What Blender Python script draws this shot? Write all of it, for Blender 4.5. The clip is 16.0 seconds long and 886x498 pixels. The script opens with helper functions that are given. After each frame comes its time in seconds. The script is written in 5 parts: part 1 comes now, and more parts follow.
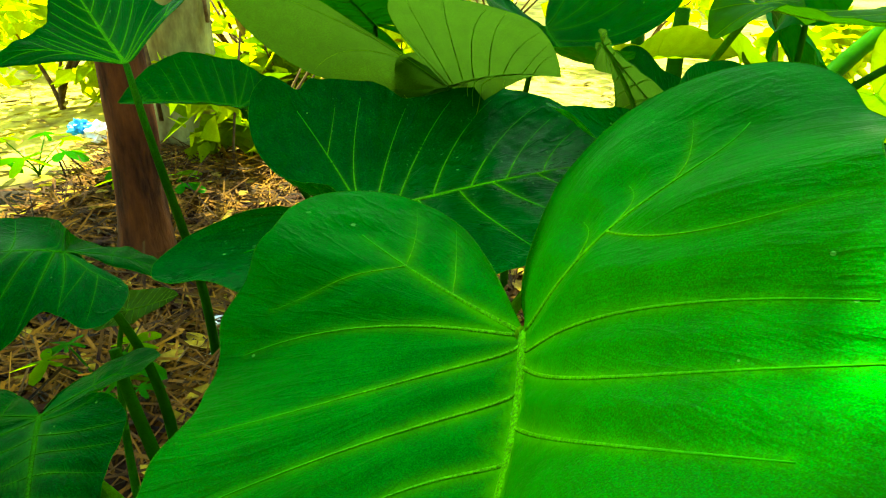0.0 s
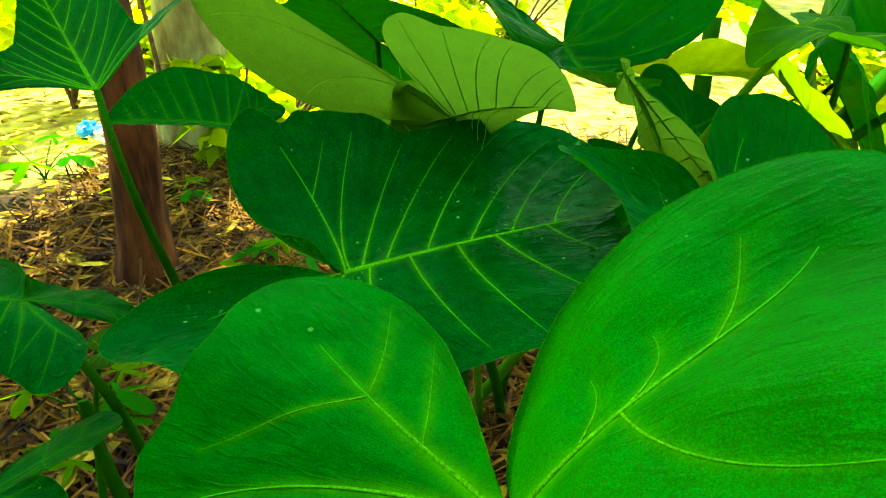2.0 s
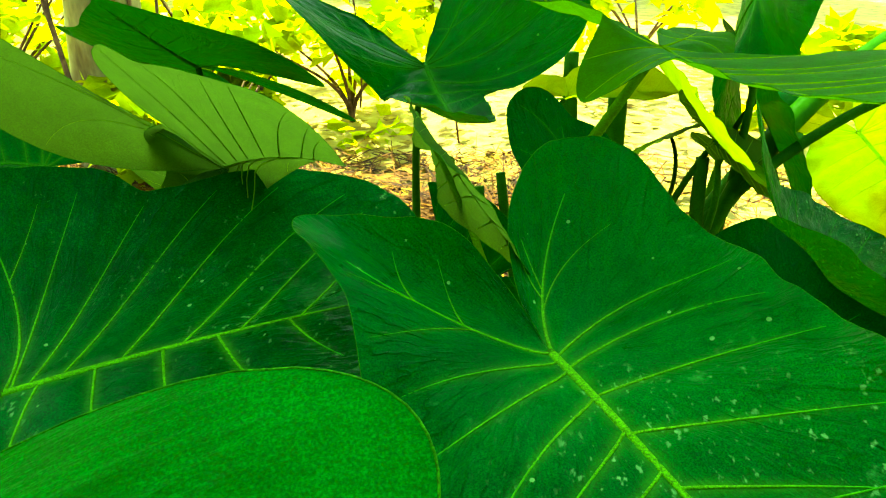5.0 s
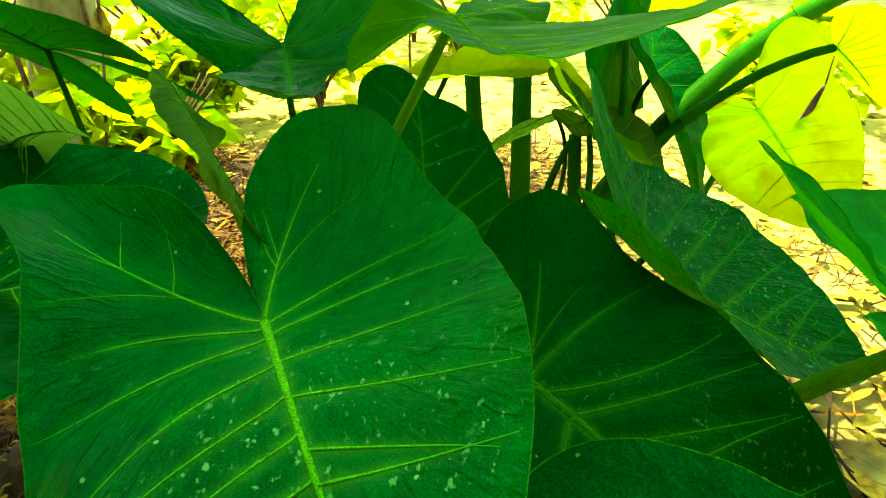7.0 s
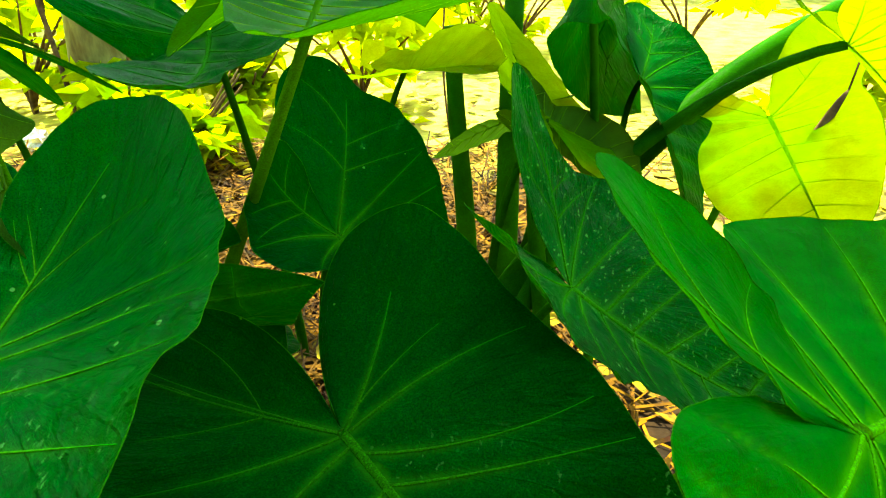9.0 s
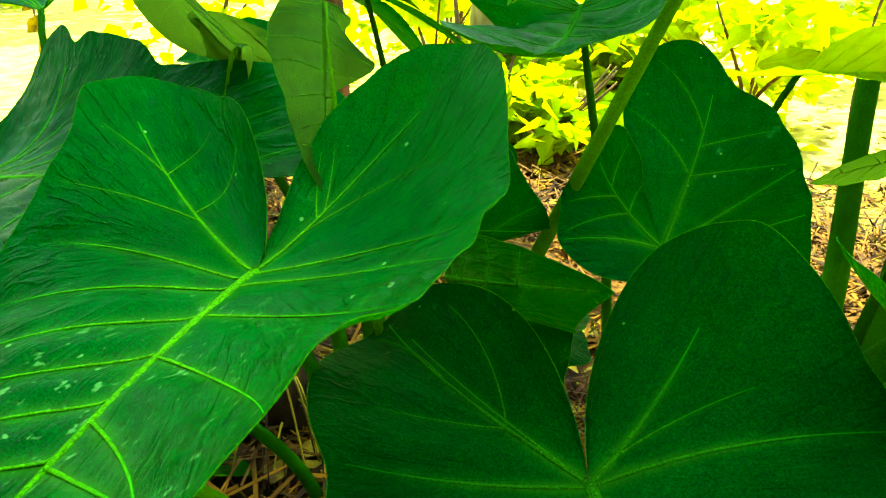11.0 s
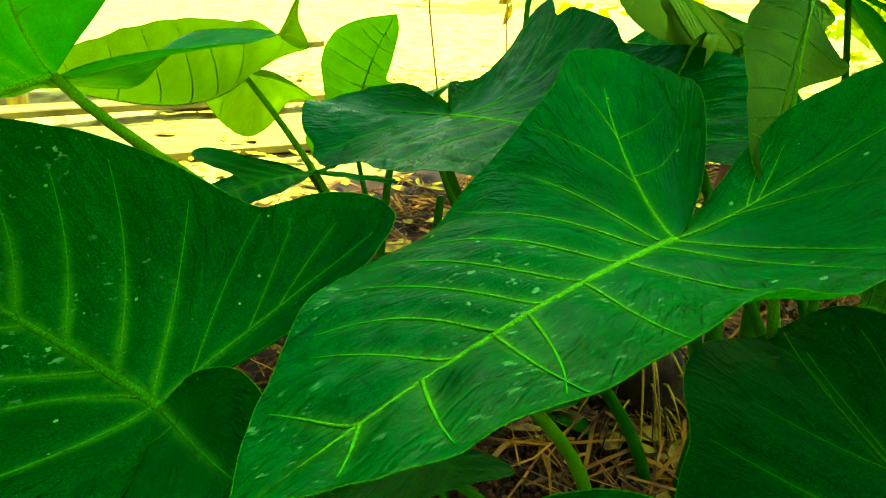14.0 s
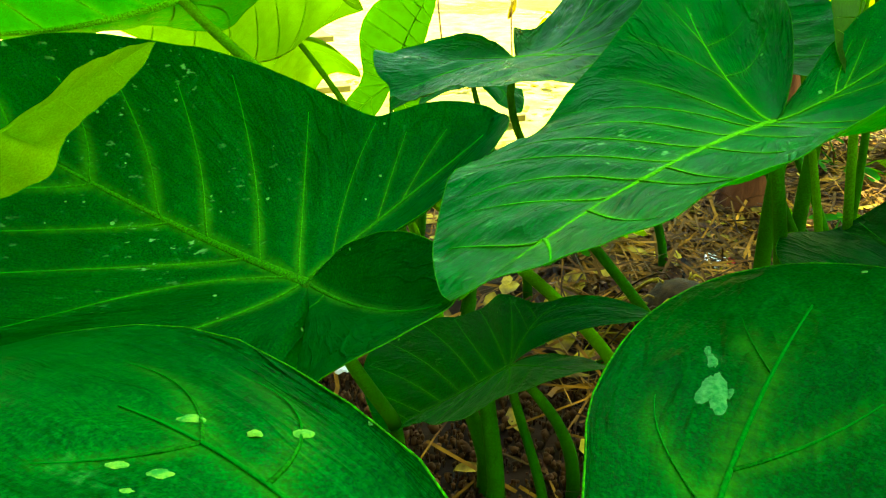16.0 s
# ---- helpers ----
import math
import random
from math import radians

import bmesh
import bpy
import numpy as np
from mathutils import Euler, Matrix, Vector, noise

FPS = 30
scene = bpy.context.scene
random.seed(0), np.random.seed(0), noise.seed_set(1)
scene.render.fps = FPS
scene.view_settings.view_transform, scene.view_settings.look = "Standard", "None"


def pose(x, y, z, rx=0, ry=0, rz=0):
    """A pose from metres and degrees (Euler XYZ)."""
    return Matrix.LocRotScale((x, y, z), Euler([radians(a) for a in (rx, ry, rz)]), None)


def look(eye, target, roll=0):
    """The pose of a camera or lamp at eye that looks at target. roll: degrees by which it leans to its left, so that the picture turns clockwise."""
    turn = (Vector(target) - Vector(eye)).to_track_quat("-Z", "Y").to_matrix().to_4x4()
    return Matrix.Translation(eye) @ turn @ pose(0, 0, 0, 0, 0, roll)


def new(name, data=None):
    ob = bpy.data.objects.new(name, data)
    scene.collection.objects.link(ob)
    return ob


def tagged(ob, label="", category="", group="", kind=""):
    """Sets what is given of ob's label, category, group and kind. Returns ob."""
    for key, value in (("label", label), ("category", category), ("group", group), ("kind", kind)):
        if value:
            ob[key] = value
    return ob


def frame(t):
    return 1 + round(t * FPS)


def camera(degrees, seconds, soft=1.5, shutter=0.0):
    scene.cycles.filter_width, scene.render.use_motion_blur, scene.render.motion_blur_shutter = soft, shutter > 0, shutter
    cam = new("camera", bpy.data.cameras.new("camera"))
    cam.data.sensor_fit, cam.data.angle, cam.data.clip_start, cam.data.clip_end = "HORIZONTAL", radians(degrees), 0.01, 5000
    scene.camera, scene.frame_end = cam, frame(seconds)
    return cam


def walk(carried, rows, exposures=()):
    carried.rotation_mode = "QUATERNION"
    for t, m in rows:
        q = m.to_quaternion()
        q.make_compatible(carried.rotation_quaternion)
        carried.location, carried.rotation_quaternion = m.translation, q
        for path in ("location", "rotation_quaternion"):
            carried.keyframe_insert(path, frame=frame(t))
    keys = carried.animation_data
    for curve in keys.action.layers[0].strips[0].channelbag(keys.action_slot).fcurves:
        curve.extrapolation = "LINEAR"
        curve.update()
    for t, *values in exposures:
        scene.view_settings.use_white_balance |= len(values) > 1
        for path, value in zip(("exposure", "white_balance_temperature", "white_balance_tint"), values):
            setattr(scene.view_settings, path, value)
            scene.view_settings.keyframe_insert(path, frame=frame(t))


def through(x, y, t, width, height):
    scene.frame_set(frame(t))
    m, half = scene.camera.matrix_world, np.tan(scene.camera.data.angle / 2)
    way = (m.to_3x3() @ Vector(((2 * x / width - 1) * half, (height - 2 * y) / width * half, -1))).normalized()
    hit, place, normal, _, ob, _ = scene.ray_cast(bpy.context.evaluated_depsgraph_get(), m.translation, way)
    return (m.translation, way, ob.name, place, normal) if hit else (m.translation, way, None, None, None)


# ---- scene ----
# ---------------------------------------------------------------- camera
cam = camera(65.4, 16.0, soft=1.2)
PATH = [
    (0, (-0.0000, -0.0000, 0.8200), (-0.0000, 1.8138, -0.0227), 0.56),
    (0.5, (-0.0048, 0.0202, 0.8303), (-0.0107, 1.8310, -0.0188), 0.40),
    (1, (0.0018, 0.0456, 0.8373), (-0.0268, 1.8525, -0.0195), 0.21),
    (1.5, (0.0176, 0.0805, 0.8423), (-0.0472, 1.8856, -0.0165), 0.49),
    (2, (0.0220, 0.1084, 0.8424), (-0.0355, 1.9121, -0.0198), 0.61),
    (2.5, (0.0288, 0.1290, 0.8413), (-0.0136, 1.9314, -0.0245), 0.07),
    (3, (0.0484, 0.1597, 0.8357), (0.0191, 1.9688, -0.0165), 0.13),
    (3.5, (0.0709, 0.1995, 0.8376), (0.0625, 2.0100, -0.0121), 0.16),
    (4, (0.1096, 0.2291, 0.8444), (0.0987, 2.0377, -0.0094), 0.09),
    (4.2, (0.1338, 0.2466, 0.8460), (0.1191, 2.0568, -0.0043), 0.10),
    (6.3, (0.3668, 0.2986, 0.8265), (0.2753, 2.1002, -0.0371), -1.19),
    (6.5, (0.3875, 0.2942, 0.8257), (0.3005, 2.0929, -0.0444), -1.22),
    (7, (0.4434, 0.2909, 0.8163), (0.3536, 2.0920, -0.0487), -1.44),
    (7.5, (0.5080, 0.3012, 0.8048), (0.4053, 2.1046, -0.0538), -1.43),
    (8, (0.5629, 0.3489, 0.7926), (0.4498, 2.1550, -0.0589), -1.28),
    (8.2, (0.5781, 0.3633, 0.7916), (0.4479, 2.1672, -0.0621), -1.34),
    (10.3, (0.6490, 0.4744, 0.7537), (-0.2482, 2.0573, -0.0766), -1.35),
    (10.5, (0.6373, 0.4825, 0.7494), (-0.3677, 2.0032, -0.0737), -1.09),
    (11, (0.6160, 0.4967, 0.7383), (-0.5657, 1.8875, -0.0797), -0.80),
    (11.5, (0.5958, 0.5032, 0.7213), (-0.7715, 1.7078, -0.1029), -0.41),
    (12, (0.5907, 0.5229, 0.7172), (-0.9277, 1.5249, -0.1137), -0.32),
    (12.5, (0.5949, 0.5271, 0.7186), (-1.0315, 1.3355, -0.1189), 0.31),
    (13, (0.6017, 0.5159, 0.7315), (-1.0992, 1.1433, -0.1131), 1.18),
    (13.5, (0.6206, 0.4822, 0.7370), (-1.1044, 1.0437, -0.1050), 1.43),
    (14, (0.6395, 0.4466, 0.7401), (-1.0966, 0.9609, -0.1093), 1.34),
    (14.5, (0.6538, 0.4218, 0.7286), (-1.0895, 0.9256, -0.1124), 0.99),
    (15, (0.6551, 0.4018, 0.7245), (-1.0827, 0.9054, -0.1276), 1.50),
    (15.5, (0.6722, 0.3742, 0.7075), (-1.0567, 0.9120, -0.1420), 1.74),
    (16, (0.6870, 0.3392, 0.6804), (-1.0516, 0.8753, -0.1503), 0.63),
]

walk(cam, [(t, look(eye, target, roll)) for t, eye, target, roll in PATH], exposures=[(0, 3.75, 9300, -30), (4, 4.05, 9300, -30), (8, 3.75, 9300, -30), (10.5, 4.12, 9300, -30), (11.5, 4.45, 9300, -30), (12.5, 4.37, 9300, -30), (14, 3.98, 9300, -30), (15, 4.2, 9300, -30), (16, 4.42, 9300, -30)])

# ---------------------------------------------------------------- light
SUN_ELEV, SUN_AZ = radians(58), radians(-12)      # azimuth from +y towards +x
world = bpy.data.worlds.new("world")
scene.world = world
world.use_nodes = True
wn, wl = world.node_tree.nodes, world.node_tree.links
sky = wn.new("ShaderNodeTexSky")
sky.sky_type = "NISHITA"
sky.sun_disc = False
sky.sun_elevation, sky.sun_rotation = SUN_ELEV, SUN_AZ
wl.new(sky.outputs["Color"], wn["Background"].inputs["Color"])
wn["Background"].inputs["Strength"].default_value = 0.15
sun = new("sun", bpy.data.lights.new("sun", "SUN"))
sun.data.energy, sun.data.angle, sun.data.color = 3.6, radians(0.5), (1.0, 0.95, 0.84)
sun.matrix_world = look((0, 0, 0), (-math.sin(SUN_AZ) * math.cos(SUN_ELEV), -math.cos(SUN_AZ) * math.cos(SUN_ELEV), -math.sin(SUN_ELEV)))


# ---------------------------------------------------------------- materials
def material(name):
    m = bpy.data.materials.new(name)
    m.use_nodes = True
    return m, m.node_tree.nodes, m.node_tree.links, m.node_tree.nodes["Principled BSDF"]


def texture(nodes, links, kind, scale, detail=4.0, coords="Object", rough=0.55, stretch=None):
    tc = nodes.new("ShaderNodeTexCoord")
    tex = nodes.new(kind)
    tex.inputs["Scale"].default_value = scale
    if kind == "ShaderNodeTexNoise":
        tex.inputs["Detail"].default_value = detail
        tex.inputs["Roughness"].default_value = rough
    if stretch:
        mp = nodes.new("ShaderNodeMapping")
        mp.inputs["Scale"].default_value = stretch
        links.new(tc.outputs[coords], mp.inputs["Vector"])
        links.new(mp.outputs["Vector"], tex.inputs["Vector"])
    else:
        links.new(tc.outputs[coords], tex.inputs["Vector"])
    return tex


def ramp(nodes, links, source, stops):
    r = nodes.new("ShaderNodeValToRGB")
    while len(r.color_ramp.elements) < len(stops):
        r.color_ramp.elements.new(0.5)
    for e, (p, c) in zip(r.color_ramp.elements, stops):
        e.position, e.color = p, (*c, 1.0) if len(c) == 3 else c
    links.new(source, r.inputs["Fac"])
    return r


def mix(nodes, links, fac, a, b, mode="MIX"):
    m = nodes.new("ShaderNodeMix")
    m.data_type, m.blend_type = "RGBA", mode
    for socket, v in ((m.inputs["Factor"], fac), (m.inputs["A"], a), (m.inputs["B"], b)):
        if isinstance(v, (int, float)):
            socket.default_value = v
        elif isinstance(v, tuple):
            socket.default_value = (*v, 1.0)
        else:
            links.new(v, socket)
    return m.outputs["Result"]


def bump(nodes, links, source, strength, distance, below=None):
    b = nodes.new("ShaderNodeBump")
    b.inputs["Strength"].default_value, b.inputs["Distance"].default_value = strength, distance
    links.new(source, b.inputs["Height"])
    if below:
        links.new(below, b.inputs["Normal"])
    return b.outputs["Normal"]


def leaf_material(name, dark, light, through, share, rough=0.40, specks=0.0, area=0.48, tipward=True, gloss=0.0016, crinkle=0.8, vein=(0.038, 0.165, 0.006), fade_to=None, motes=0.0, close=1.0):
    """A waxy leaf: gloss and colour on top, and light that comes through the blade."""
    m, n, l, p = material(name)
    big = texture(n, l, "ShaderNodeTexNoise", 9.0, 4)
    fine = texture(n, l, "ShaderNodeTexNoise", 420.0 * close, 3)
    mid = texture(n, l, "ShaderNodeTexNoise", 60.0, 5)
    col = mix(n, l, ramp(n, l, big.outputs["Fac"], [(0.3, (0, 0, 0)), (0.7, (1, 1, 1))]).outputs["Color"], dark, light)
    col = mix(n, l, 0.35, col, ramp(n, l, mid.outputs["Fac"], [(0.3, (0.35, 0.35, 0.35)), (0.7, (1.0, 1.0, 1.0))]).outputs["Color"], "MULTIPLY")
    flow = n.new("ShaderNodeAttribute")
    flow.attribute_name = "flow"
    streak = n.new("ShaderNodeTexNoise")
    streak.inputs["Scale"].default_value, streak.inputs["Detail"].default_value, streak.inputs["Roughness"].default_value = 1.0, 5.0, 0.6
    l.new(flow.outputs["Vector"], streak.inputs["Vector"])
    outward = n.new("ShaderNodeSeparateXYZ")
    l.new(flow.outputs["Vector"], outward.inputs["Vector"])
    reach = n.new("ShaderNodeMapRange")
    reach.inputs["From Min"].default_value, reach.inputs["From Max"].default_value, reach.inputs["To Max"].default_value = 1.0, 4.2, 0.5
    l.new(outward.outputs["Y"], reach.inputs["Value"])
    grain = texture(n, l, "ShaderNodeTexNoise", 800.0 * close, 3, rough=0.7)
    col = mix(n, l, reach.outputs["Result"], col, ramp(n, l, streak.outputs["Fac"], [(0.32, (0.45, 0.45, 0.45)), (0.68, (1.0, 1.0, 1.0))]).outputs["Color"], "MULTIPLY")
    col = mix(n, l, 0.9, col, ramp(n, l, grain.outputs["Fac"], [(0.38, (0.22, 0.22, 0.22)), (0.62, (1.0, 1.0, 1.0))]).outputs["Color"], "MULTIPLY")
    # thin creases that run out with the ribs, darkened in colour as if shaded
    crease = n.new("ShaderNodeTexNoise")
    crease.inputs["Scale"].default_value, crease.inputs["Detail"].default_value, crease.inputs["Roughness"].default_value = 0.55, 3.0, 0.5
    l.new(flow.outputs["Vector"], crease.inputs["Vector"])
    folds = ramp(n, l, crease.outputs["Fac"], [(0.455, (0, 0, 0)), (0.5, (1, 1, 1)), (0.545, (0, 0, 0))])
    deep = n.new("ShaderNodeMath")
    deep.operation = "MULTIPLY"
    l.new(folds.outputs["Color"], deep.inputs[0])
    l.new(reach.outputs["Result"], deep.inputs[1])
    col = mix(n, l, deep.outputs["Value"], col, mix(n, l, 1.0, col, (0.76, 0.80, 0.76), "MULTIPLY"))
    col = mix(n, l, 0.5, col, ramp(n, l, fine.outputs["Fac"], [(0.4, (0.3, 0.3, 0.3)), (0.6, (1.0, 1.0, 1.0))]).outputs["Color"], "MULTIPLY")
    near = n.new("ShaderNodeAttribute")
    near.attribute_name = "rib"
    veined = n.new("ShaderNodeMath")
    veined.operation = "MULTIPLY"
    l.new(near.outputs["Fac"], veined.inputs[0])
    l.new(ramp(n, l, mid.outputs["Fac"], [(0.25, (0.5, 0.5, 0.5)), (0.65, (1, 1, 1))]).outputs["Color"], veined.inputs[1])
    col = mix(n, l, veined.outputs["Value"], col, vein)
    if specks:
        sp = texture(n, l, "ShaderNodeTexNoise", 210.0, 2, stretch=(1.0, 0.55, 1.0))
        ar = texture(n, l, "ShaderNodeTexNoise", 11.0, 3)
        dots = ramp(n, l, sp.outputs["Fac"], [(0.63, (0, 0, 0)), (0.70, (specks, specks, specks))])
        f = mix(n, l, 1.0, dots.outputs["Color"], ramp(n, l, ar.outputs["Fac"], [(area, (0, 0, 0)), (area + 0.16, (1, 1, 1))]).outputs["Color"], "MULTIPLY")
        if tipward:
            fade = n.new("ShaderNodeMapRange")
            fade.inputs["From Min"].default_value, fade.inputs["From Max"].default_value = 14.0, 6.0
            l.new(outward.outputs["X"], fade.inputs["Value"])
            f = mix(n, l, 1.0, f, fade.outputs["Result"], "MULTIPLY")
        smear = texture(n, l, "ShaderNodeTexNoise", 48.0, 6, rough=0.7)
        f2 = mix(n, l, 1.0, ramp(n, l, smear.outputs["Fac"], [(0.62, (0, 0, 0)), (0.74, (0.5, 0.5, 0.5))]).outputs["Color"],
                 ramp(n, l, ar.outputs["Fac"], [(area, (0, 0, 0)), (area + 0.12, (1, 1, 1))]).outputs["Color"], "MULTIPLY")
        col = mix(n, l, f, mix(n, l, f2, col, (0.035, 0.18, 0.025)), (0.11, 0.32, 0.06))
    if motes:
        spot = n.new("ShaderNodeTexVoronoi")
        spot.inputs["Scale"].default_value = 62.0
        l.new(big.inputs["Vector"].links[0].from_socket, spot.inputs["Vector"])
        some = n.new("ShaderNodeSeparateColor")
        l.new(spot.outputs["Color"], some.inputs["Color"])
        size = n.new("ShaderNodeMapRange")
        size.inputs["From Min"].default_value, size.inputs["From Max"].default_value = 0.62, 1.0
        size.inputs["To Min"].default_value, size.inputs["To Max"].default_value = 0.0, 0.11
        l.new(some.outputs["Red"], size.inputs["Value"])
        inside = n.new("ShaderNodeMath")
        inside.operation = "LESS_THAN"
        l.new(spot.outputs["Distance"], inside.inputs[0])
        l.new(size.outputs["Result"], inside.inputs[1])
        amount = n.new("ShaderNodeMath")
        amount.operation = "MULTIPLY"
        amount.inputs[1].default_value = motes
        l.new(inside.outputs["Value"], amount.inputs[0])
        col = mix(n, l, amount.outputs["Value"], col, (0.13, 0.36, 0.06))
    if fade_to:
        along = n.new("ShaderNodeAttribute")
        along.attribute_name = "fade"
        col = mix(n, l, along.outputs["Fac"], col, fade_to)
    l.new(col, p.inputs["Base Color"])
    rr = ramp(n, l, mid.outputs["Fac"], [(0.3, (rough - 0.08,) * 3), (0.7, (rough + 0.12,) * 3)])
    l.new(rr.outputs["Color"], p.inputs["Roughness"])
    p.inputs["Specular IOR Level"].default_value = gloss
    ridge = n.new("ShaderNodeMath")
    ridge.operation = "MULTIPLY"
    l.new(streak.outputs["Fac"], ridge.inputs[0])
    l.new(reach.outputs["Result"], ridge.inputs[1])
    wrinkle = bump(n, l, ridge.outputs["Value"], min(1.0, crinkle), 0.007 * max(1.0, crinkle))
    dip = n.new("ShaderNodeMath")
    dip.operation = "MULTIPLY"
    dip.inputs[1].default_value = -1.0
    l.new(deep.outputs["Value"], dip.inputs[0])
    wrinkle = bump(n, l, dip.outputs["Value"], min(1.0, 0.6 * crinkle), 0.0025, wrinkle)
    l.new(bump(n, l, fine.outputs["Fac"], 0.4, 0.0007, bump(n, l, mid.outputs["Fac"], 0.6, 0.002, wrinkle)), p.inputs["Normal"])
    tr = n.new("ShaderNodeBsdfTranslucent")
    tcol = mix(n, l, 0.45, through, ramp(n, l, grain.outputs["Fac"], [(0.3, (0.4, 0.4, 0.4)), (0.7, (1, 1, 1))]).outputs["Color"], "MULTIPLY")
    tcol = mix(n, l, 0.4, tcol, ramp(n, l, mid.outputs["Fac"], [(0.3, (0.5, 0.5, 0.5)), (0.7, (1, 1, 1))]).outputs["Color"], "MULTIPLY")
    l.new(tcol, tr.inputs["Color"])
    ms = n.new("ShaderNodeMixShader")
    ms.inputs["Fac"].default_value = share
    l.new(p.outputs["BSDF"], ms.inputs[1])
    l.new(tr.outputs["BSDF"], ms.inputs[2])
    l.new(ms.outputs["Shader"], n["Material Output"].inputs["Surface"])
    return m


def plain_material(name, a, b, scale, rough=0.6, depth=0.001, stretch=None, spread=(0.35, 0.65), random_tint=0.0):
    m, n, l, p = material(name)
    t1 = texture(n, l, "ShaderNodeTexNoise", scale, 5, stretch=stretch)
    t2 = texture(n, l, "ShaderNodeTexNoise", scale * 7, 4, stretch=stretch)
    col = mix(n, l, ramp(n, l, t1.outputs["Fac"], [(spread[0], (0, 0, 0)), (spread[1], (1, 1, 1))]).outputs["Color"], a, b)
    col = mix(n, l, 0.5, col, ramp(n, l, t2.outputs["Fac"], [(0.3, (0.45, 0.45, 0.45)), (0.7, (1, 1, 1))]).outputs["Color"], "MULTIPLY")
    if random_tint:
        geo = n.new("ShaderNodeNewGeometry")
        r = ramp(n, l, geo.outputs["Random Per Island"], [(0.0, (1 - random_tint,) * 3), (1.0, (1, 1, 1))])
        col = mix(n, l, 1.0, col, r.outputs["Color"], "MULTIPLY")
    l.new(col, p.inputs["Base Color"])
    p.inputs["Roughness"].default_value = rough
    p.inputs["Specular IOR Level"].default_value = 0.08
    l.new(bump(n, l, t2.outputs["Fac"], 0.5, depth * 0.4, bump(n, l, t1.outputs["Fac"], 0.6, depth)), p.inputs["Normal"])
    return m


BLADE = ((0.0010, 0.056, 0.0036), (0.0021, 0.104, 0.0062))     # dark and light green of a grown blade
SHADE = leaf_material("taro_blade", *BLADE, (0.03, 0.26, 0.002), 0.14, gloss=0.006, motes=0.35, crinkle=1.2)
SPECKLED = leaf_material("taro_blade_speckled", *BLADE, (0.03, 0.26, 0.002), 0.14, specks=0.7, gloss=0.008, motes=0.5, crinkle=1.2)
GLOSSY = leaf_material("taro_blade_glossy", *BLADE, (0.03, 0.26, 0.002), 0.14, 0.30, specks=0.5, area=0.50, tipward=False, gloss=0.007, crinkle=1.5, motes=0.5, close=1.05)
# Brighter copy of BLADE: light on the large top leaf is in the colour.
LIT_BLADE = leaf_material("taro_blade_lit", (0.0013, 0.076, 0.0044), (0.0028, 0.136, 0.0074), (0.04, 0.34, 0.002), 0.16, 0.34, specks=0.5, area=0.41, gloss=0.011, crinkle=1.6, motes=0.6, close=1.2)
# Lighter copy again, with the light on two high leaves mixed into the green.
BROAD_LIT = leaf_material("taro_blade_broad_lit", (0.0042, 0.120, 0.0055), (0.0080, 0.195, 0.0090), (0.07, 0.40, 0.003), 0.24, vein=(0.085, 0.30, 0.006), gloss=0.0025, motes=0.4, crinkle=1.0, close=1.9)
# Darker copy of BLADE: the shade on low leaves is put into the colour.
SHADED_BLADE = leaf_material("taro_blade_shaded", (0.0008, 0.041, 0.0030), (0.0015, 0.078, 0.0050), (0.02, 0.20, 0.002), 0.13, specks=0.6, gloss=0.004, motes=0.5, crinkle=1.6)
SCARRED = leaf_material("taro_blade_scarred", *BLADE, (0.03, 0.26, 0.002), 0.14, specks=0.45, area=0.33, tipward=False, crinkle=2.6, gloss=0.014, motes=0.5)
THIN = leaf_material("taro_blade_thin", (0.010, 0.095, 0.0035), (0.018, 0.155, 0.006), (0.16, 0.46, 0.003), 0.30)
# Lit underside: the glow is put into a brighter colour and translucency.
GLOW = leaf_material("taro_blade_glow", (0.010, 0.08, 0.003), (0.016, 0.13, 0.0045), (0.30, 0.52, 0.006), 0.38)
OLIVE = leaf_material("taro_blade_olive", (0.022, 0.084, 0.007), (0.037, 0.112, 0.010), (0.118, 0.235, 0.015), 0.45, 0.5, vein=(0.036, 0.125, 0.010))
# Sunlit leaves: the sun's brightness is put into this colour and translucency.
FRESH_LIT = leaf_material("taro_blade_fresh_lit", (0.04, 0.20, 0.004), (0.065, 0.27, 0.006), (0.62, 0.85, 0.010), 0.62, 0.5)
# Rib copies: dull and faint are darkened for shaded leaves, lit brightened for backlit ones.
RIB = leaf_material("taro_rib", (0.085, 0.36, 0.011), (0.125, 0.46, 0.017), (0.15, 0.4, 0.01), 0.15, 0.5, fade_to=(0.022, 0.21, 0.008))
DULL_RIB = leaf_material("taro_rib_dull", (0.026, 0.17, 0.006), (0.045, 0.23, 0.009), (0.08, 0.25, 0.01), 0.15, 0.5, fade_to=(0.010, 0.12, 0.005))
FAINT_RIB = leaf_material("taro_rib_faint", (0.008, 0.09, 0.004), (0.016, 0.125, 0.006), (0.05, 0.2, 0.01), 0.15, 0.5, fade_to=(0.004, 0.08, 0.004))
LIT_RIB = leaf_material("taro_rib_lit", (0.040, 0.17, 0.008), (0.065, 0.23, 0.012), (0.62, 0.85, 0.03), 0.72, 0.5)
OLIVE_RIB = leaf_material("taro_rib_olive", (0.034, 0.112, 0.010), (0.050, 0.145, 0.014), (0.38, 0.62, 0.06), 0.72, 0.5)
STALK = leaf_material("taro_stalk", (0.010, 0.075, 0.004), (0.032, 0.150, 0.007), (0.25, 0.5, 0.02), 0.15, 0.4)
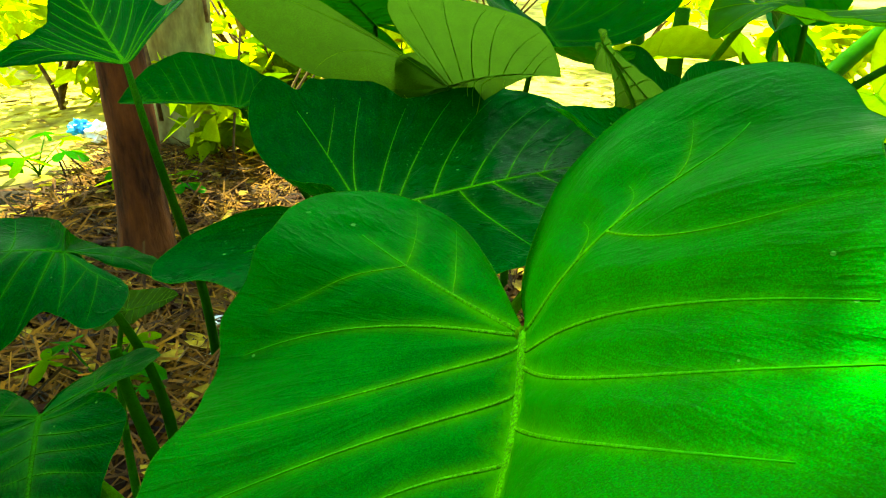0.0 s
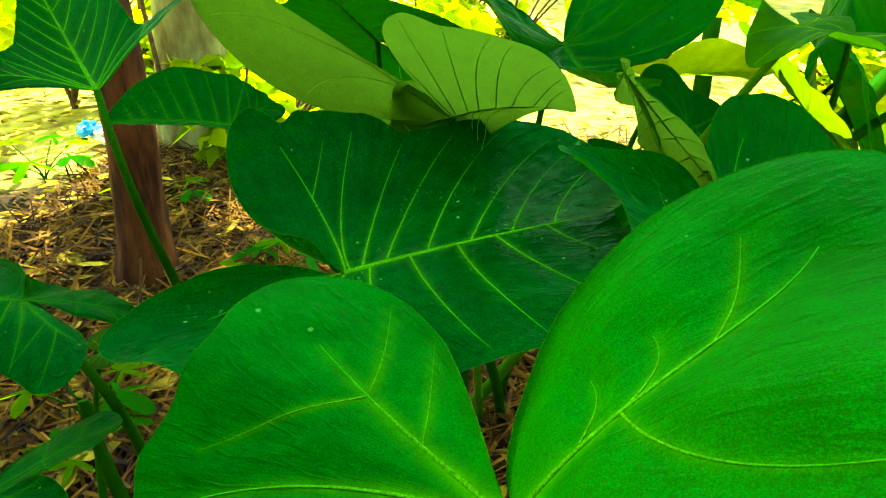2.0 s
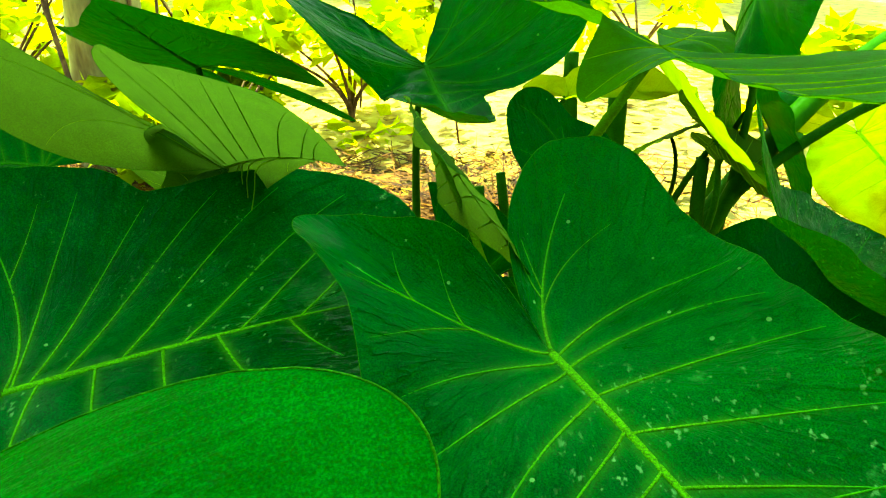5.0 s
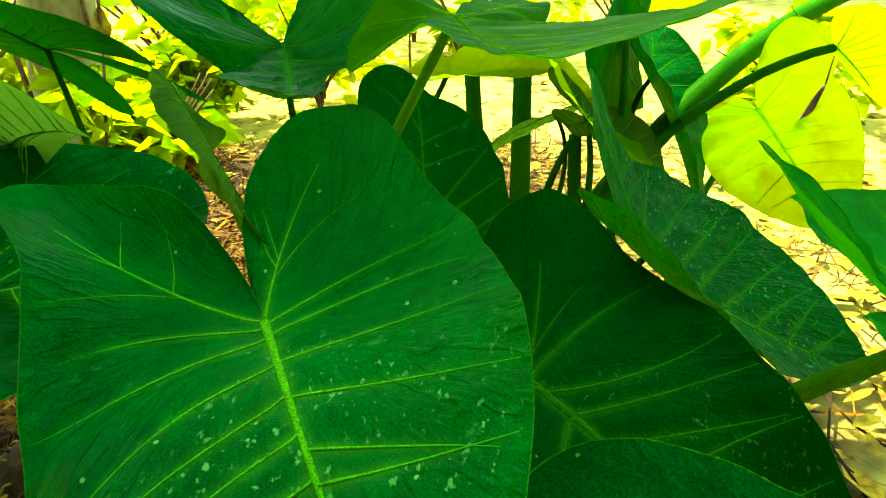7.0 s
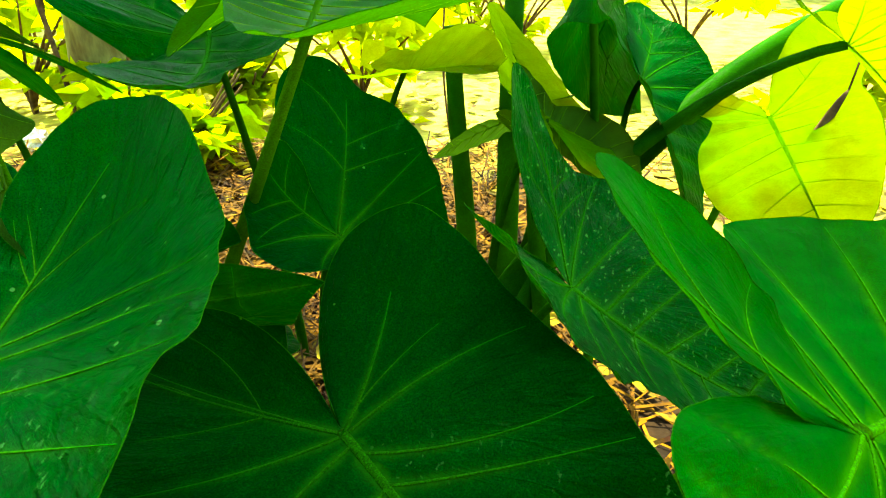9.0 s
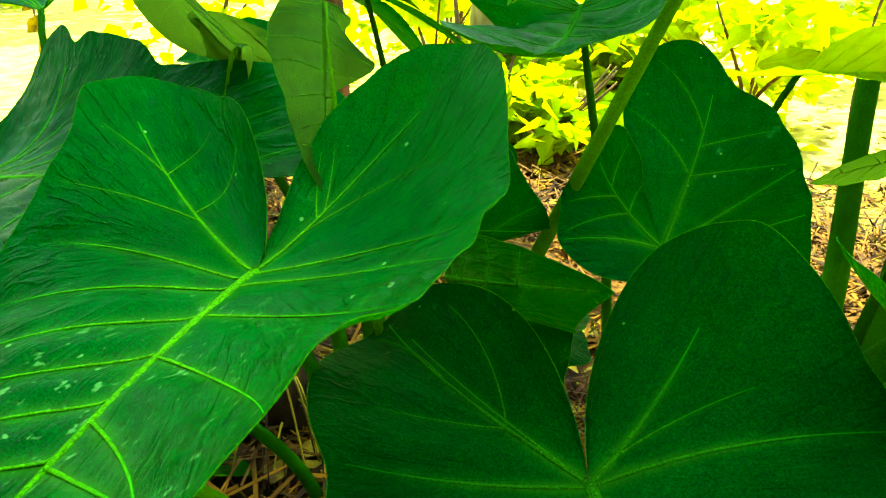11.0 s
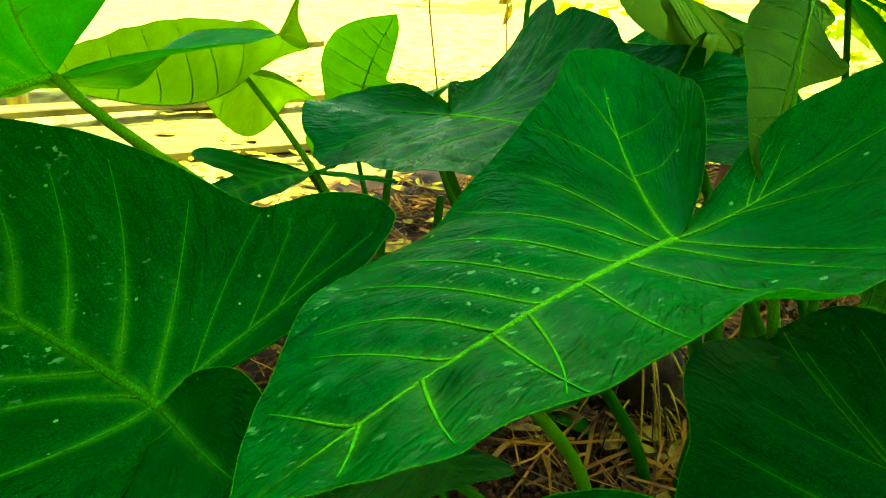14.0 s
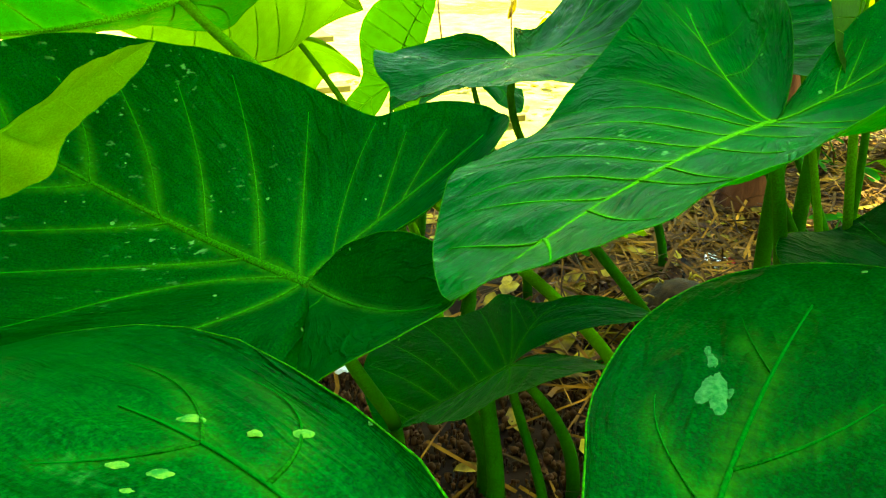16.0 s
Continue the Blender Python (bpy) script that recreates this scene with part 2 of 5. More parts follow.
PETIOLE = leaf_material("taro_petiole_pale", (0.05, 0.18, 0.006), (0.10, 0.28, 0.009), (0.35, 0.6, 0.02), 0.25, 0.4)
SOIL = plain_material("soil", (0.006, 0.0025, 0.001), (0.03, 0.013, 0.004), 5.0, 0.9, 0.02)


def pale_open_ground(m):
    """Beyond the planted bed the soil colour turns pale."""
    n, l = m.node_tree.nodes, m.node_tree.links
    p = n["Principled BSDF"]
    inner = p.inputs["Base Color"].links[0].from_socket
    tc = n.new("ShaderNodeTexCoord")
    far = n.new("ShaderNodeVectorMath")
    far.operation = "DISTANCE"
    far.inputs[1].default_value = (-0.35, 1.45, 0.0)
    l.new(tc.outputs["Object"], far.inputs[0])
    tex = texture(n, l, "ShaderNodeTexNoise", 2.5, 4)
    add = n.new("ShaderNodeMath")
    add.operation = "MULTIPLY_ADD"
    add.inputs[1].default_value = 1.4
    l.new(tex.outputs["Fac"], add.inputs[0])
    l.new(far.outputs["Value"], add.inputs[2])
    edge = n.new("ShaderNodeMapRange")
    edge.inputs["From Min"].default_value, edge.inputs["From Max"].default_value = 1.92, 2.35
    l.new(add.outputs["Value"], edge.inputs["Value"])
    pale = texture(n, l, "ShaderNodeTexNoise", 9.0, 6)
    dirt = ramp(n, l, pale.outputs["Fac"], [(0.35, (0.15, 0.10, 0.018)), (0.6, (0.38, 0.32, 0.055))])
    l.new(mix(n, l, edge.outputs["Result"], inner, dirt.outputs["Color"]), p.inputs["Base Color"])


pale_open_ground(SOIL)
EARTH = plain_material("earth", (0.020, 0.007, 0.002), (0.085, 0.032, 0.008), 30.0, 0.9, 0.003)
STRAW = plain_material("straw", (0.030, 0.007, 0.0008), (0.27, 0.115, 0.006), 12.0, 0.8, 0.001, random_tint=0.92)
DEAD = plain_material("dead_leaf", (0.08, 0.038, 0.004), (0.42, 0.29, 0.014), 22.0, 0.8, 0.002, random_tint=0.6)
BARK = plain_material("bark", (0.018, 0.0048, 0.0013), (0.105, 0.030, 0.007), 22.0, 0.9, 0.012, stretch=(1, 1, 0.25))
LICHEN = plain_material("lichen_bark", (0.10, 0.07, 0.02), (0.32, 0.30, 0.10), 8.0, 0.9, 0.012, stretch=(1, 1, 0.4))
BUSH = leaf_material("bush_leaf", (0.08, 0.20, 0.006), (0.15, 0.28, 0.010), (0.75, 0.85, 0.03), 0.5, 0.5)
CANOPY = leaf_material("canopy_leaf", (0.02, 0.09, 0.01), (0.04, 0.14, 0.012), (0.20, 0.40, 0.02), 0.10, 0.5)
VINE = plain_material("vine", (0.04, 0.02, 0.010), (0.14, 0.08, 0.03), 30.0, 0.9, 0.001)
BOARD = plain_material("weathered_board", (0.035, 0.024, 0.004), (0.22, 0.185, 0.038), 3.0, 0.8, 0.003, stretch=(14, 0.6, 1))
BLUE = plain_material("blue_plastic", (0.02, 0.22, 0.75), (0.04, 0.35, 0.9), 9.0, 0.35, 0.002)
WHITE = plain_material("white_litter", (0.6, 0.6, 0.58), (0.85, 0.85, 0.82), 9.0, 0.5, 0.002)
RED = plain_material("red_label", (0.5, 0.02, 0.03), (0.65, 0.04, 0.04), 9.0, 0.5, 0.001)
CORM = plain_material("corm", (0.003, 0.0014, 0.0004), (0.035, 0.018, 0.003), 40.0, 0.9, 0.006, stretch=(1, 1, 0.4))

SPLASH = plain_material("dried_splash", (0.003, 0.070, 0.005), (0.034, 0.128, 0.022), 420.0, 0.8, 0.001)
DROP = plain_material("dried_drop", (0.010, 0.11, 0.006), (0.095, 0.22, 0.014), 300.0, 0.8, 0.001)
WALL_DARK = plain_material("added_wall_dark", (0.008, 0.005, 0.003), (0.025, 0.016, 0.010), 3.0, 0.9, 0.003, stretch=(8, 1, 1))


# ---------------------------------------------------------------- builders
def mesh_from(name, verts, faces, mats, slots=None, smooth=True):
    me = bpy.data.meshes.new(name)
    me.from_pydata([tuple(v) for v in verts], [], faces)
    for m in mats:
        me.materials.append(m)
    if slots is not None:
        me.polygons.foreach_set("material_index", slots)
    if smooth:
        me.polygons.foreach_set("use_smooth", [True] * len(me.polygons))
    me.update()
    return me


def part(name, me, parent, label=""):
    ob = new(name, me)
    ob.parent = parent
    return tagged(ob, label) if label else ob


def thing(name, at, label, category, group="", kind=""):
    ob = new(name)
    ob.empty_display_size = 0.05
    ob.location = at
    return tagged(ob, label, category, group, kind)


def tube(points, radii, sides=8, squash=1.0, cap=True):
    """A tapered tube along a line of points; returns vertices and faces."""
    pts = np.asarray(points, float)
    tan = np.gradient(pts, axis=0)
    tan /= np.linalg.norm(tan, axis=1, keepdims=True) + 1e-9
    ref = np.array([0.31, 0.87, 0.38]) if abs(tan[0][2]) > 0.8 else np.array([0.0, 0.0, 1.0])
    verts, faces = [], []
    for p, t, r in zip(pts, tan, radii):
        a = np.cross(t, ref)
        a /= np.linalg.norm(a) + 1e-9
        b = np.cross(a, t)
        for k in range(sides):
            w = 2 * math.pi * k / sides
            verts.append(p + r * (math.cos(w) * a + squash * math.sin(w) * b))
    for i in range(len(pts) - 1):
        for k in range(sides):
            a, b = i * sides + k, i * sides + (k + 1) % sides
            faces.append((a, b, b + sides, a + sides))
    if cap:
        faces.append(tuple(range(sides))[::-1])
        faces.append(tuple(range((len(pts) - 1) * sides, len(pts) * sides)))
    return verts, faces


def bezier(p0, p1, p2, p3, n):
    s = np.linspace(0, 1, n)[:, None]
    p0, p1, p2, p3 = (np.asarray(p, float) for p in (p0, p1, p2, p3))
    return (1 - s) ** 3 * p0 + 3 * (1 - s) ** 2 * s * p1 + 3 * (1 - s) * s ** 2 * p2 + s ** 3 * p3


def smooth_curve(knots, values, x):
    """A smooth curve through values at knots."""
    m = np.gradient(values, knots)
    i = np.clip(np.searchsorted(knots, x) - 1, 0, len(knots) - 2)
    h = knots[i + 1] - knots[i]
    s = (x - knots[i]) / h
    return ((2 * s**3 - 3 * s**2 + 1) * values[i] + (s**3 - 2 * s**2 + s) * h * m[i]
            + (-2 * s**3 + 3 * s**2) * values[i + 1] + (s**3 - s**2) * h * m[i + 1])


KNOTS = np.array([0.0, 25, 60, 95, 130, 152, 172])     # degrees from the tip, round the stalk's joint


class Blade:
    """The form of one arrow-shaped leaf blade. Its outline is a radius at seven angles on each side, its surface
    folds along the midrib, curls at the sides and the tip, and lifts or sags along the margin."""

    def __init__(self, length, left, right, shape, lifts, wave, phase, notches=()):
        self.notches = notches
        self.length, self.sides = length, (np.array(left), np.array(right))
        self.shape, self.lifts, self.wave, self.phase = shape, (np.array(lifts[:5]), np.array(lifts[5:])), wave, phase

    def radius(self, side, deg):
        r = self.sides[side]
        out = self.length * smooth_curve(KNOTS * r[5], np.r_[1, r[:5], 0.04], deg)
        for where, centre, width, deep in self.notches:
            if where == side:
                out = out * (1 - deep * np.exp(-(((deg - centre) / width) ** 2)))
        return out

    def height(self, u, v, side, deg, rho):
        fl, fr, cl, cr, tip, ll, lr, tw = self.shape
        n, span = self.length, self.sides[side][5]
        a = np.sqrt(u * u + (0.03 * n) ** 2) - 0.03 * n
        z = (fr if side else fl) * a + (cr if side else cl) * u * u / n + np.where(v > 0, tip, lr if side else ll) * v * v / n + tw * u * v / n
        z = z + smooth_curve(KNOTS * span, np.r_[0, self.lifts[side], 0], deg) * n * rho**2
        ripple = np.sin(deg * 0.16 + self.phase + side) * 0.6 + np.sin(deg * 0.29 + 2.1 * self.phase + 3 * side) * 0.4
        return z + self.wave * n * ripple * rho**5 * np.clip(deg / 25, 0, 1)

    def on(self, side, deg, rho):
        deg, rho = np.asarray(deg, float), np.asarray(rho, float)
        r = self.radius(side, deg) * rho
        u, v = (1 if side else -1) * r * np.sin(np.radians(deg)), r * np.cos(np.radians(deg))
        return np.stack([u, v, self.height(u, v, side, deg, rho)], -1)

    def at(self, side, u, v):
        """A point of the surface over the flat place (u, v)."""
        u, v = np.asarray(u, float), np.asarray(v, float)
        deg = np.degrees(np.arctan2(np.abs(u), v))
        rho = np.clip(np.hypot(u, v) / np.maximum(self.radius(side, np.minimum(deg, 171 * self.sides[side][5])), 1e-4), 0, 1)
        return np.stack([u, v, self.height(u, v, side, deg, rho)], -1)


def rib_lines(blade, rng, ribs=None):
    """The midrib and side ribs as lines over the flat blade: (side, points, thickness at the root).
    ribs, where given, holds for each side rows of (root, degrees, reach, bow): a rib leaves the midrib at root (a share of
    its length) for the margin at that angle; root 0 first is the lobe's own rib, and a negative root branches off it."""
    n = blade.length
    lines = []

    def curve(start, end, bow, sg, count):
        s = np.linspace(0, 1, count)[:, None]
        chord = end - start
        mid = (start + end) * 0.5 + bow * sg * np.array([-chord[1], chord[0]])
        return (1 - s) ** 2 * start + 2 * (1 - s) * s * mid + s**2 * end

    def margin(side, sg, deg, reach):
        r = blade.radius(side, deg) * reach
        return np.array([sg * r * math.sin(math.radians(deg)), r * math.cos(math.radians(deg))])

    for side in (0, 1):
        sg, span = (1 if side else -1), blade.sides[side][5]
        rows = ribs[side] if ribs else ()
        lobe, last = None, -1.0
        for root, deg, reach, bow in rows:
            start = lobe[int(-root * 21)] if root < 0 else np.array([0.0, root * n])
            ln = curve(start, margin(side, sg, deg, reach), bow, sg, 22)
            if root == 0 and lobe is None:
                lobe = ln
            last = max(last, root)
            lines.append((side, ln, (0.0010 if root < 0 else 0.0024 if ln is lobe else 0.0019) * n**0.5))
        # ribs from the midrib out to the margin
        for root, deg in ((0.005, 100), (0.03, 76), (0.13, 57), (0.25, 43), (0.38, 32), (0.52, 23), (0.66, 15), (0.78, 9)):
            root = max(0.004, root + rng.uniform(-0.015, 0.015))
            deg = (deg + rng.uniform(-3, 3)) * span
            if root > last + 0.06 or not rows:
                lines.append((side, curve(np.array([0.0, root * n]), margin(side, sg, deg, 0.965), rng.uniform(-0.10, 0.02) , sg, 22), 0.0022 * n**0.5))
        if rows:
            continue
        # the lobe's own rib, with branches
        deg = (138 + rng.uniform(-4, 4)) * span
        main = curve(np.zeros(2), margin(side, sg, deg, 0.86), 0.06, sg, 22)
        lines.append((side, main, 0.0028 * n**0.5))
        for f, bend, reach in ((0.42, 34, 0.93), (0.60, 20, 0.93), (0.45, -22, 0.90), (0.68, -14, 0.93)):
            start = main[int(f / 0.86 * 21)]
            e2 = margin(side, sg, min(max(deg - bend * span, 20), 166 * span), reach)
            if np.linalg.norm(e2) > np.linalg.norm(start) * 0.8:
                lines.append((side, curve(start, e2, 0.08 * (1 if bend < 0 else -1), sg, 14), 0.0012 * n**0.5))
    return lines


LEAF_COUNT = [0]


def taro_leaf(base, turn, length, left, right, shape, lifts, foot, mat, label, wave=0.012, quilt=0.011, fine=True, stalk=0.0068, way=None, stain=None, notches=(), petiole=None, rib=None, pucker=0.004, ribs=None, rise=(0, 0, 1), drops=()):
    """A taro leaf: blade with a pale rim, midrib and side ribs, and the stalk down to the ground."""
    LEAF_COUNT[0] += 1
    rng = random.Random(LEAF_COUNT[0] * 17)
    blade = Blade(length, left, right, shape, lifts, wave, rng.uniform(0, 6), notches)
    m = pose(*base, *turn)
    rot = np.array(m.to_3x3())
    rib = rib or {OLIVE: OLIVE_RIB, GLOW: LIT_RIB, FRESH_LIT: LIT_RIB, THIN: LIT_RIB}.get(mat, RIB)
    top = thing("taro_leaf", (foot[0], foot[1], 0), label, "leaf", "taro leaves")
    off = np.array(base) - np.array(top.location)
    lines = rib_lines(blade, rng, ribs)
    dense = np.linspace(0, 1, 60)
    ribs = np.concatenate([np.stack([np.interp(dense, np.linspace(0, 1, len(ln)), ln[:, i]) for i in (0, 1)], -1) for _, ln, _ in lines] + [np.stack([np.zeros(60), np.linspace(0, 0.97 * length, 60)], -1)])
    glow = np.concatenate([np.linspace(0.85 if thick > 0.0015 * length**0.5 else 0.4, 0.18, 60) for _, _, thick in lines] + [np.linspace(1.0, 0.5, 60)])
    wide = np.concatenate([np.linspace(1.15 if thick > 0.0015 * length**0.5 else 0.6, 0.5, 60) for _, _, thick in lines] + [np.linspace(1.9, 0.8, 60)])
    nr, na = (84, 160) if fine else (32, 84)
    rho = np.linspace(0, 1, nr + 1)[1:] ** 0.85
    verts, faces, rib_near, flow = [], [], [], []
    rim_index = []
    for side in (0, 1):
        span = blade.sides[side][5]
        deg = np.r_[np.linspace(0, 150, na - 16), np.linspace(152, 172, 16)] * span
        dd, rr = np.meshgrid(deg, rho)
        p = blade.on(side, dd, rr).reshape(-1, 3)
        flat = p[:, :2]
        away = np.sqrt(((flat[:, None, :] - ribs[None, ::2, :]) ** 2).sum(-1)) / length
        nearest = away.argmin(1)
        dist, shine, band = away[np.arange(len(flat)), nearest], glow[::2][nearest], wide[::2][nearest]
        p[:, 2] += quilt * length * (1 - np.exp(-((dist / 0.045) ** 2)))
        if fine:
            k = 1 / length
            p[:, 2] += pucker * length * np.array([noise.noise((7 * a * k, 7 * b * k, 2.0 * LEAF_COUNT[0])) + 0.5 * noise.noise((19 * a * k, 19 * b * k, 5.0)) for a, b in flat]) * np.minimum(1, dist / 0.03) * np.clip(rr.ravel() * 1.6, 0.2, 1)
        start = len(verts)
        verts += list(p)
        rib_near += list(shine * (0.65 * np.exp(-((dist / 0.010 / band) ** 2)) + 0.16 * np.exp(-((dist / 0.024 / band) ** 2))))
        flow += list(np.stack([dd.ravel() * 0.24, rr.ravel() * 5.0, np.full(dd.size, 9.0 * side + 3.1 * LEAF_COUNT[0])], -1))
        for i in range(nr - 1):
            for k in range(na - 1):
                a = start + i * na + k
                q = (a, a + 1, a + 1 + na, a + na)
                faces.append(q[::-1] if side else q)
        hub = len(verts)
        verts.append(np.zeros(3))
        rib_near.append(1.0)
        flow.append((0, 0, 0))
        for k in range(na - 1):
            t3 = (hub, start + k + 1, start + k)
            faces.append(t3[::-1] if side else t3)
        rim_index.append([start + (nr - 1) * na + k for k in range(na)])
    slots = [0] * len(faces)
    edge = np.array([verts[i] for i in rim_index[0][::-1] + rim_index[1]])
    tv, tf = tube(edge, np.full(len(edge), 0.0006 * length ** 0.5), 5)
    shift = len(verts)
    faces += [tuple(i + shift for i in f) for f in tf]
    slots += [1] * len(tf)
    verts += list(tv)
    rib_near += [0.0] * len(tv)
    flow += [(0, 0, 0)] * len(tv)
    world_verts = np.asarray(verts) @ rot.T + off
    me = mesh_from("blade", world_verts, faces, [mat, DULL_RIB], slots)
    at = me.attributes.new("rib", "FLOAT", "POINT")
    at.data.foreach_set("value", np.array(rib_near, dtype=np.float32))
    at = me.attributes.new("flow", "FLOAT_VECTOR", "POINT")
    at.data.foreach_set("vector", np.array(flow, dtype=np.float32).ravel())
    part("blade", me, top)
    v = np.linspace(0, 0.985 * length, 40)
    p = blade.at(1, v * 0 + 1e-6, v)
    tv, tf = tube(p, 0.0066 * length ** 0.5 * (1 - 0.88 * v / length), 8, 0.5)
    part("midrib", mesh_from("midrib", np.asarray(tv) @ rot.T + off, tf, [rib]), top, "pale raised midrib")
    for side, ln, thick in lines:
        p = blade.at(side, ln[:, 0], ln[:, 1]) + np.array([0, 0, 0.0014 * length])
        s = np.linspace(0, 1, len(ln))
        tv, tf = tube(p, thick * (1.15 - 0.85 * s), 6, 0.5)
        me = mesh_from("rib", np.asarray(tv) @ rot.T + off, tf, [rib])
        fade = me.attributes.new("fade", "FLOAT", "POINT")
        fade.data.foreach_set("value", np.repeat(s**1.6, 6).astype(np.float32))
        part("rib", me, top)

    def relief(flat):
        """The quilted height of the blade between its ribs."""
        away = np.sqrt(((flat[:, None, :] - ribs[None, ::2, :]) ** 2).sum(-1)).min(1) / length
        return quilt * length * (1 - np.exp(-((away / 0.045) ** 2)))

    if stain:
        side, u0, v0, size = stain
        ring, verts, faces = 30, [], []
        for du, dv, grow in ((0, 0, 1.0), (0.25, -1.05, 0.45), (-0.95, 0.1, 0.22), (0.5, -1.5, 0.3)):
            b = len(verts)
            verts.append((u0 + (0.5 * du + 0.95 * dv) * size, v0 + 2.0 * dv * size))
            for k in range(1, 4):
                for j in range(ring):
                    w = 2 * math.pi * j / ring
                    q = (math.cos(w), math.sin(w))
                    r = size * grow * k / 3 * (0.8 + 0.35 * noise.noise((q[0] + 3 * du, q[1], 7.2)) + 0.30 * noise.noise((3.5 * q[0], 3.5 * q[1] + dv, 1.2)))
                    verts.append((u0 + (0.5 * du + 0.95 * dv) * size + r * (0.6 * q[0] + 0.9 * q[1]), v0 + 2.0 * dv * size + 1.9 * r * q[1]))
            faces += [(b, b + 1 + j, b + 1 + (j + 1) % ring) for j in range(ring)]
            faces += [(b + 1 + k * ring + j, b + 1 + (k + 1) * ring + j, b + 1 + (k + 1) * ring + (j + 1) % ring, b + 1 + k * ring + (j + 1) % ring)
                      for k in range(2) for j in range(ring)]
        flat = np.array(verts)
        p = blade.at(side, flat[:, 0], flat[:, 1])
        p[:, 2] += relief(flat) + np.tile(np.r_[0.0016, np.full(ring, 0.0016), np.full(ring, 0.0014), np.full(ring, 0.0002)], 4)
        part("dried_splash", mesh_from("dried_splash", p @ rot.T + off, faces, [SPLASH]), top, "greyish white dried splash")
    for side, u0, v0, size in drops:
        w = np.linspace(0, 2 * math.pi, 19)[:-1]
        r = np.array([size * (1 + 0.45 * noise.noise((math.cos(a) * 1.3 + 90 * u0, math.sin(a) * 1.3, 300 * v0))) for a in w])
        flat = np.concatenate([np.zeros((1, 2))] + [np.stack([r * k * np.cos(w), 0.8 * r * k * np.sin(w)], -1) for k in (0.6, 1.0)]) + np.array([u0, v0]) * length
        p = blade.at(side, flat[:, 0], flat[:, 1])
        p[:, 2] += relief(flat) + np.r_[0.0010, np.full(18, 0.0009), np.full(18, 0.0)]
        faces = [(0, 1 + j, 1 + (j + 1) % 18) for j in range(18)] + [(1 + j, 19 + j, 19 + (j + 1) % 18, 1 + (j + 1) % 18) for j in range(18)]
        part("dried_drop", mesh_from("dried_drop", p @ rot.T + off, faces, [DROP]), top, "pale yellowish dried drop")
    if stalk:
        tip_way, drop = rot @ np.array([0, 1.0, 0]), base[2]
        p0 = off
        p1 = off + drop * 0.32 * (np.array(way) if way else -0.55 * tip_way + np.array([0, 0, -0.85]))
        p3 = np.array([0, 0, -0.02])
        p2 = p3 + 0.4 * drop * np.array(rise)
        line = bezier(p0, p1, p2, p3, 22)
        tv, tf = tube(line, np.linspace(stalk * 0.62, stalk * 1.5, 22), 10)
        part("stalk", mesh_from("stalk", tv, tf, [petiole or STALK]), top, "smooth green leaf stalk")
    return top


# ---------------------------------------------------------------- ground and surroundings
def ground_height(x, y):
    near = max(0.0, 1 - math.hypot(x, y - 1) / 9)
    return near * (0.045 * noise.noise((x * 1.3, y * 1.3, 0.3)) + 0.018 * noise.noise((x * 5, y * 5, 1.7))) - 0.02


def build_ground():
    axis = np.sign(np.linspace(-1, 1, 141)) * np.abs(np.linspace(-1, 1, 141)) ** 4.2 * 90
    verts = [(x, y + 1.2, ground_height(x, y + 1.2)) for y in axis for x in axis]
    k = len(axis)
    faces = [(j * k + i, j * k + i + 1, (j + 1) * k + i + 1, (j + 1) * k + i) for j in range(k - 1) for i in range(k - 1)]
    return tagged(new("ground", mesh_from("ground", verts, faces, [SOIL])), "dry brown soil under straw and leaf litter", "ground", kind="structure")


build_ground()


def sky_block_south():
    """An unseen dark wall added behind the walk to block sky light."""
    bm = bmesh.new()
    bmesh.ops.create_cube(bm, size=1)
    for v in bm.verts:
        v.co = Vector((v.co.x * 7.0, v.co.y * 0.12 - 1.6, v.co.z * 3.1 + 1.45))
    bmesh.ops.bevel(bm, geom=bm.edges[:], offset=0.01, segments=1, affect="EDGES")
    me = bpy.data.meshes.new("sky_block_south")
    bm.to_mesh(me)
    bm.free()
    me.materials.append(WALL_DARK)
    return tagged(new("sky_block_south", me), "plain dark wall added out of view to block sky light", "wall", kind="structure")


sky_block_south()


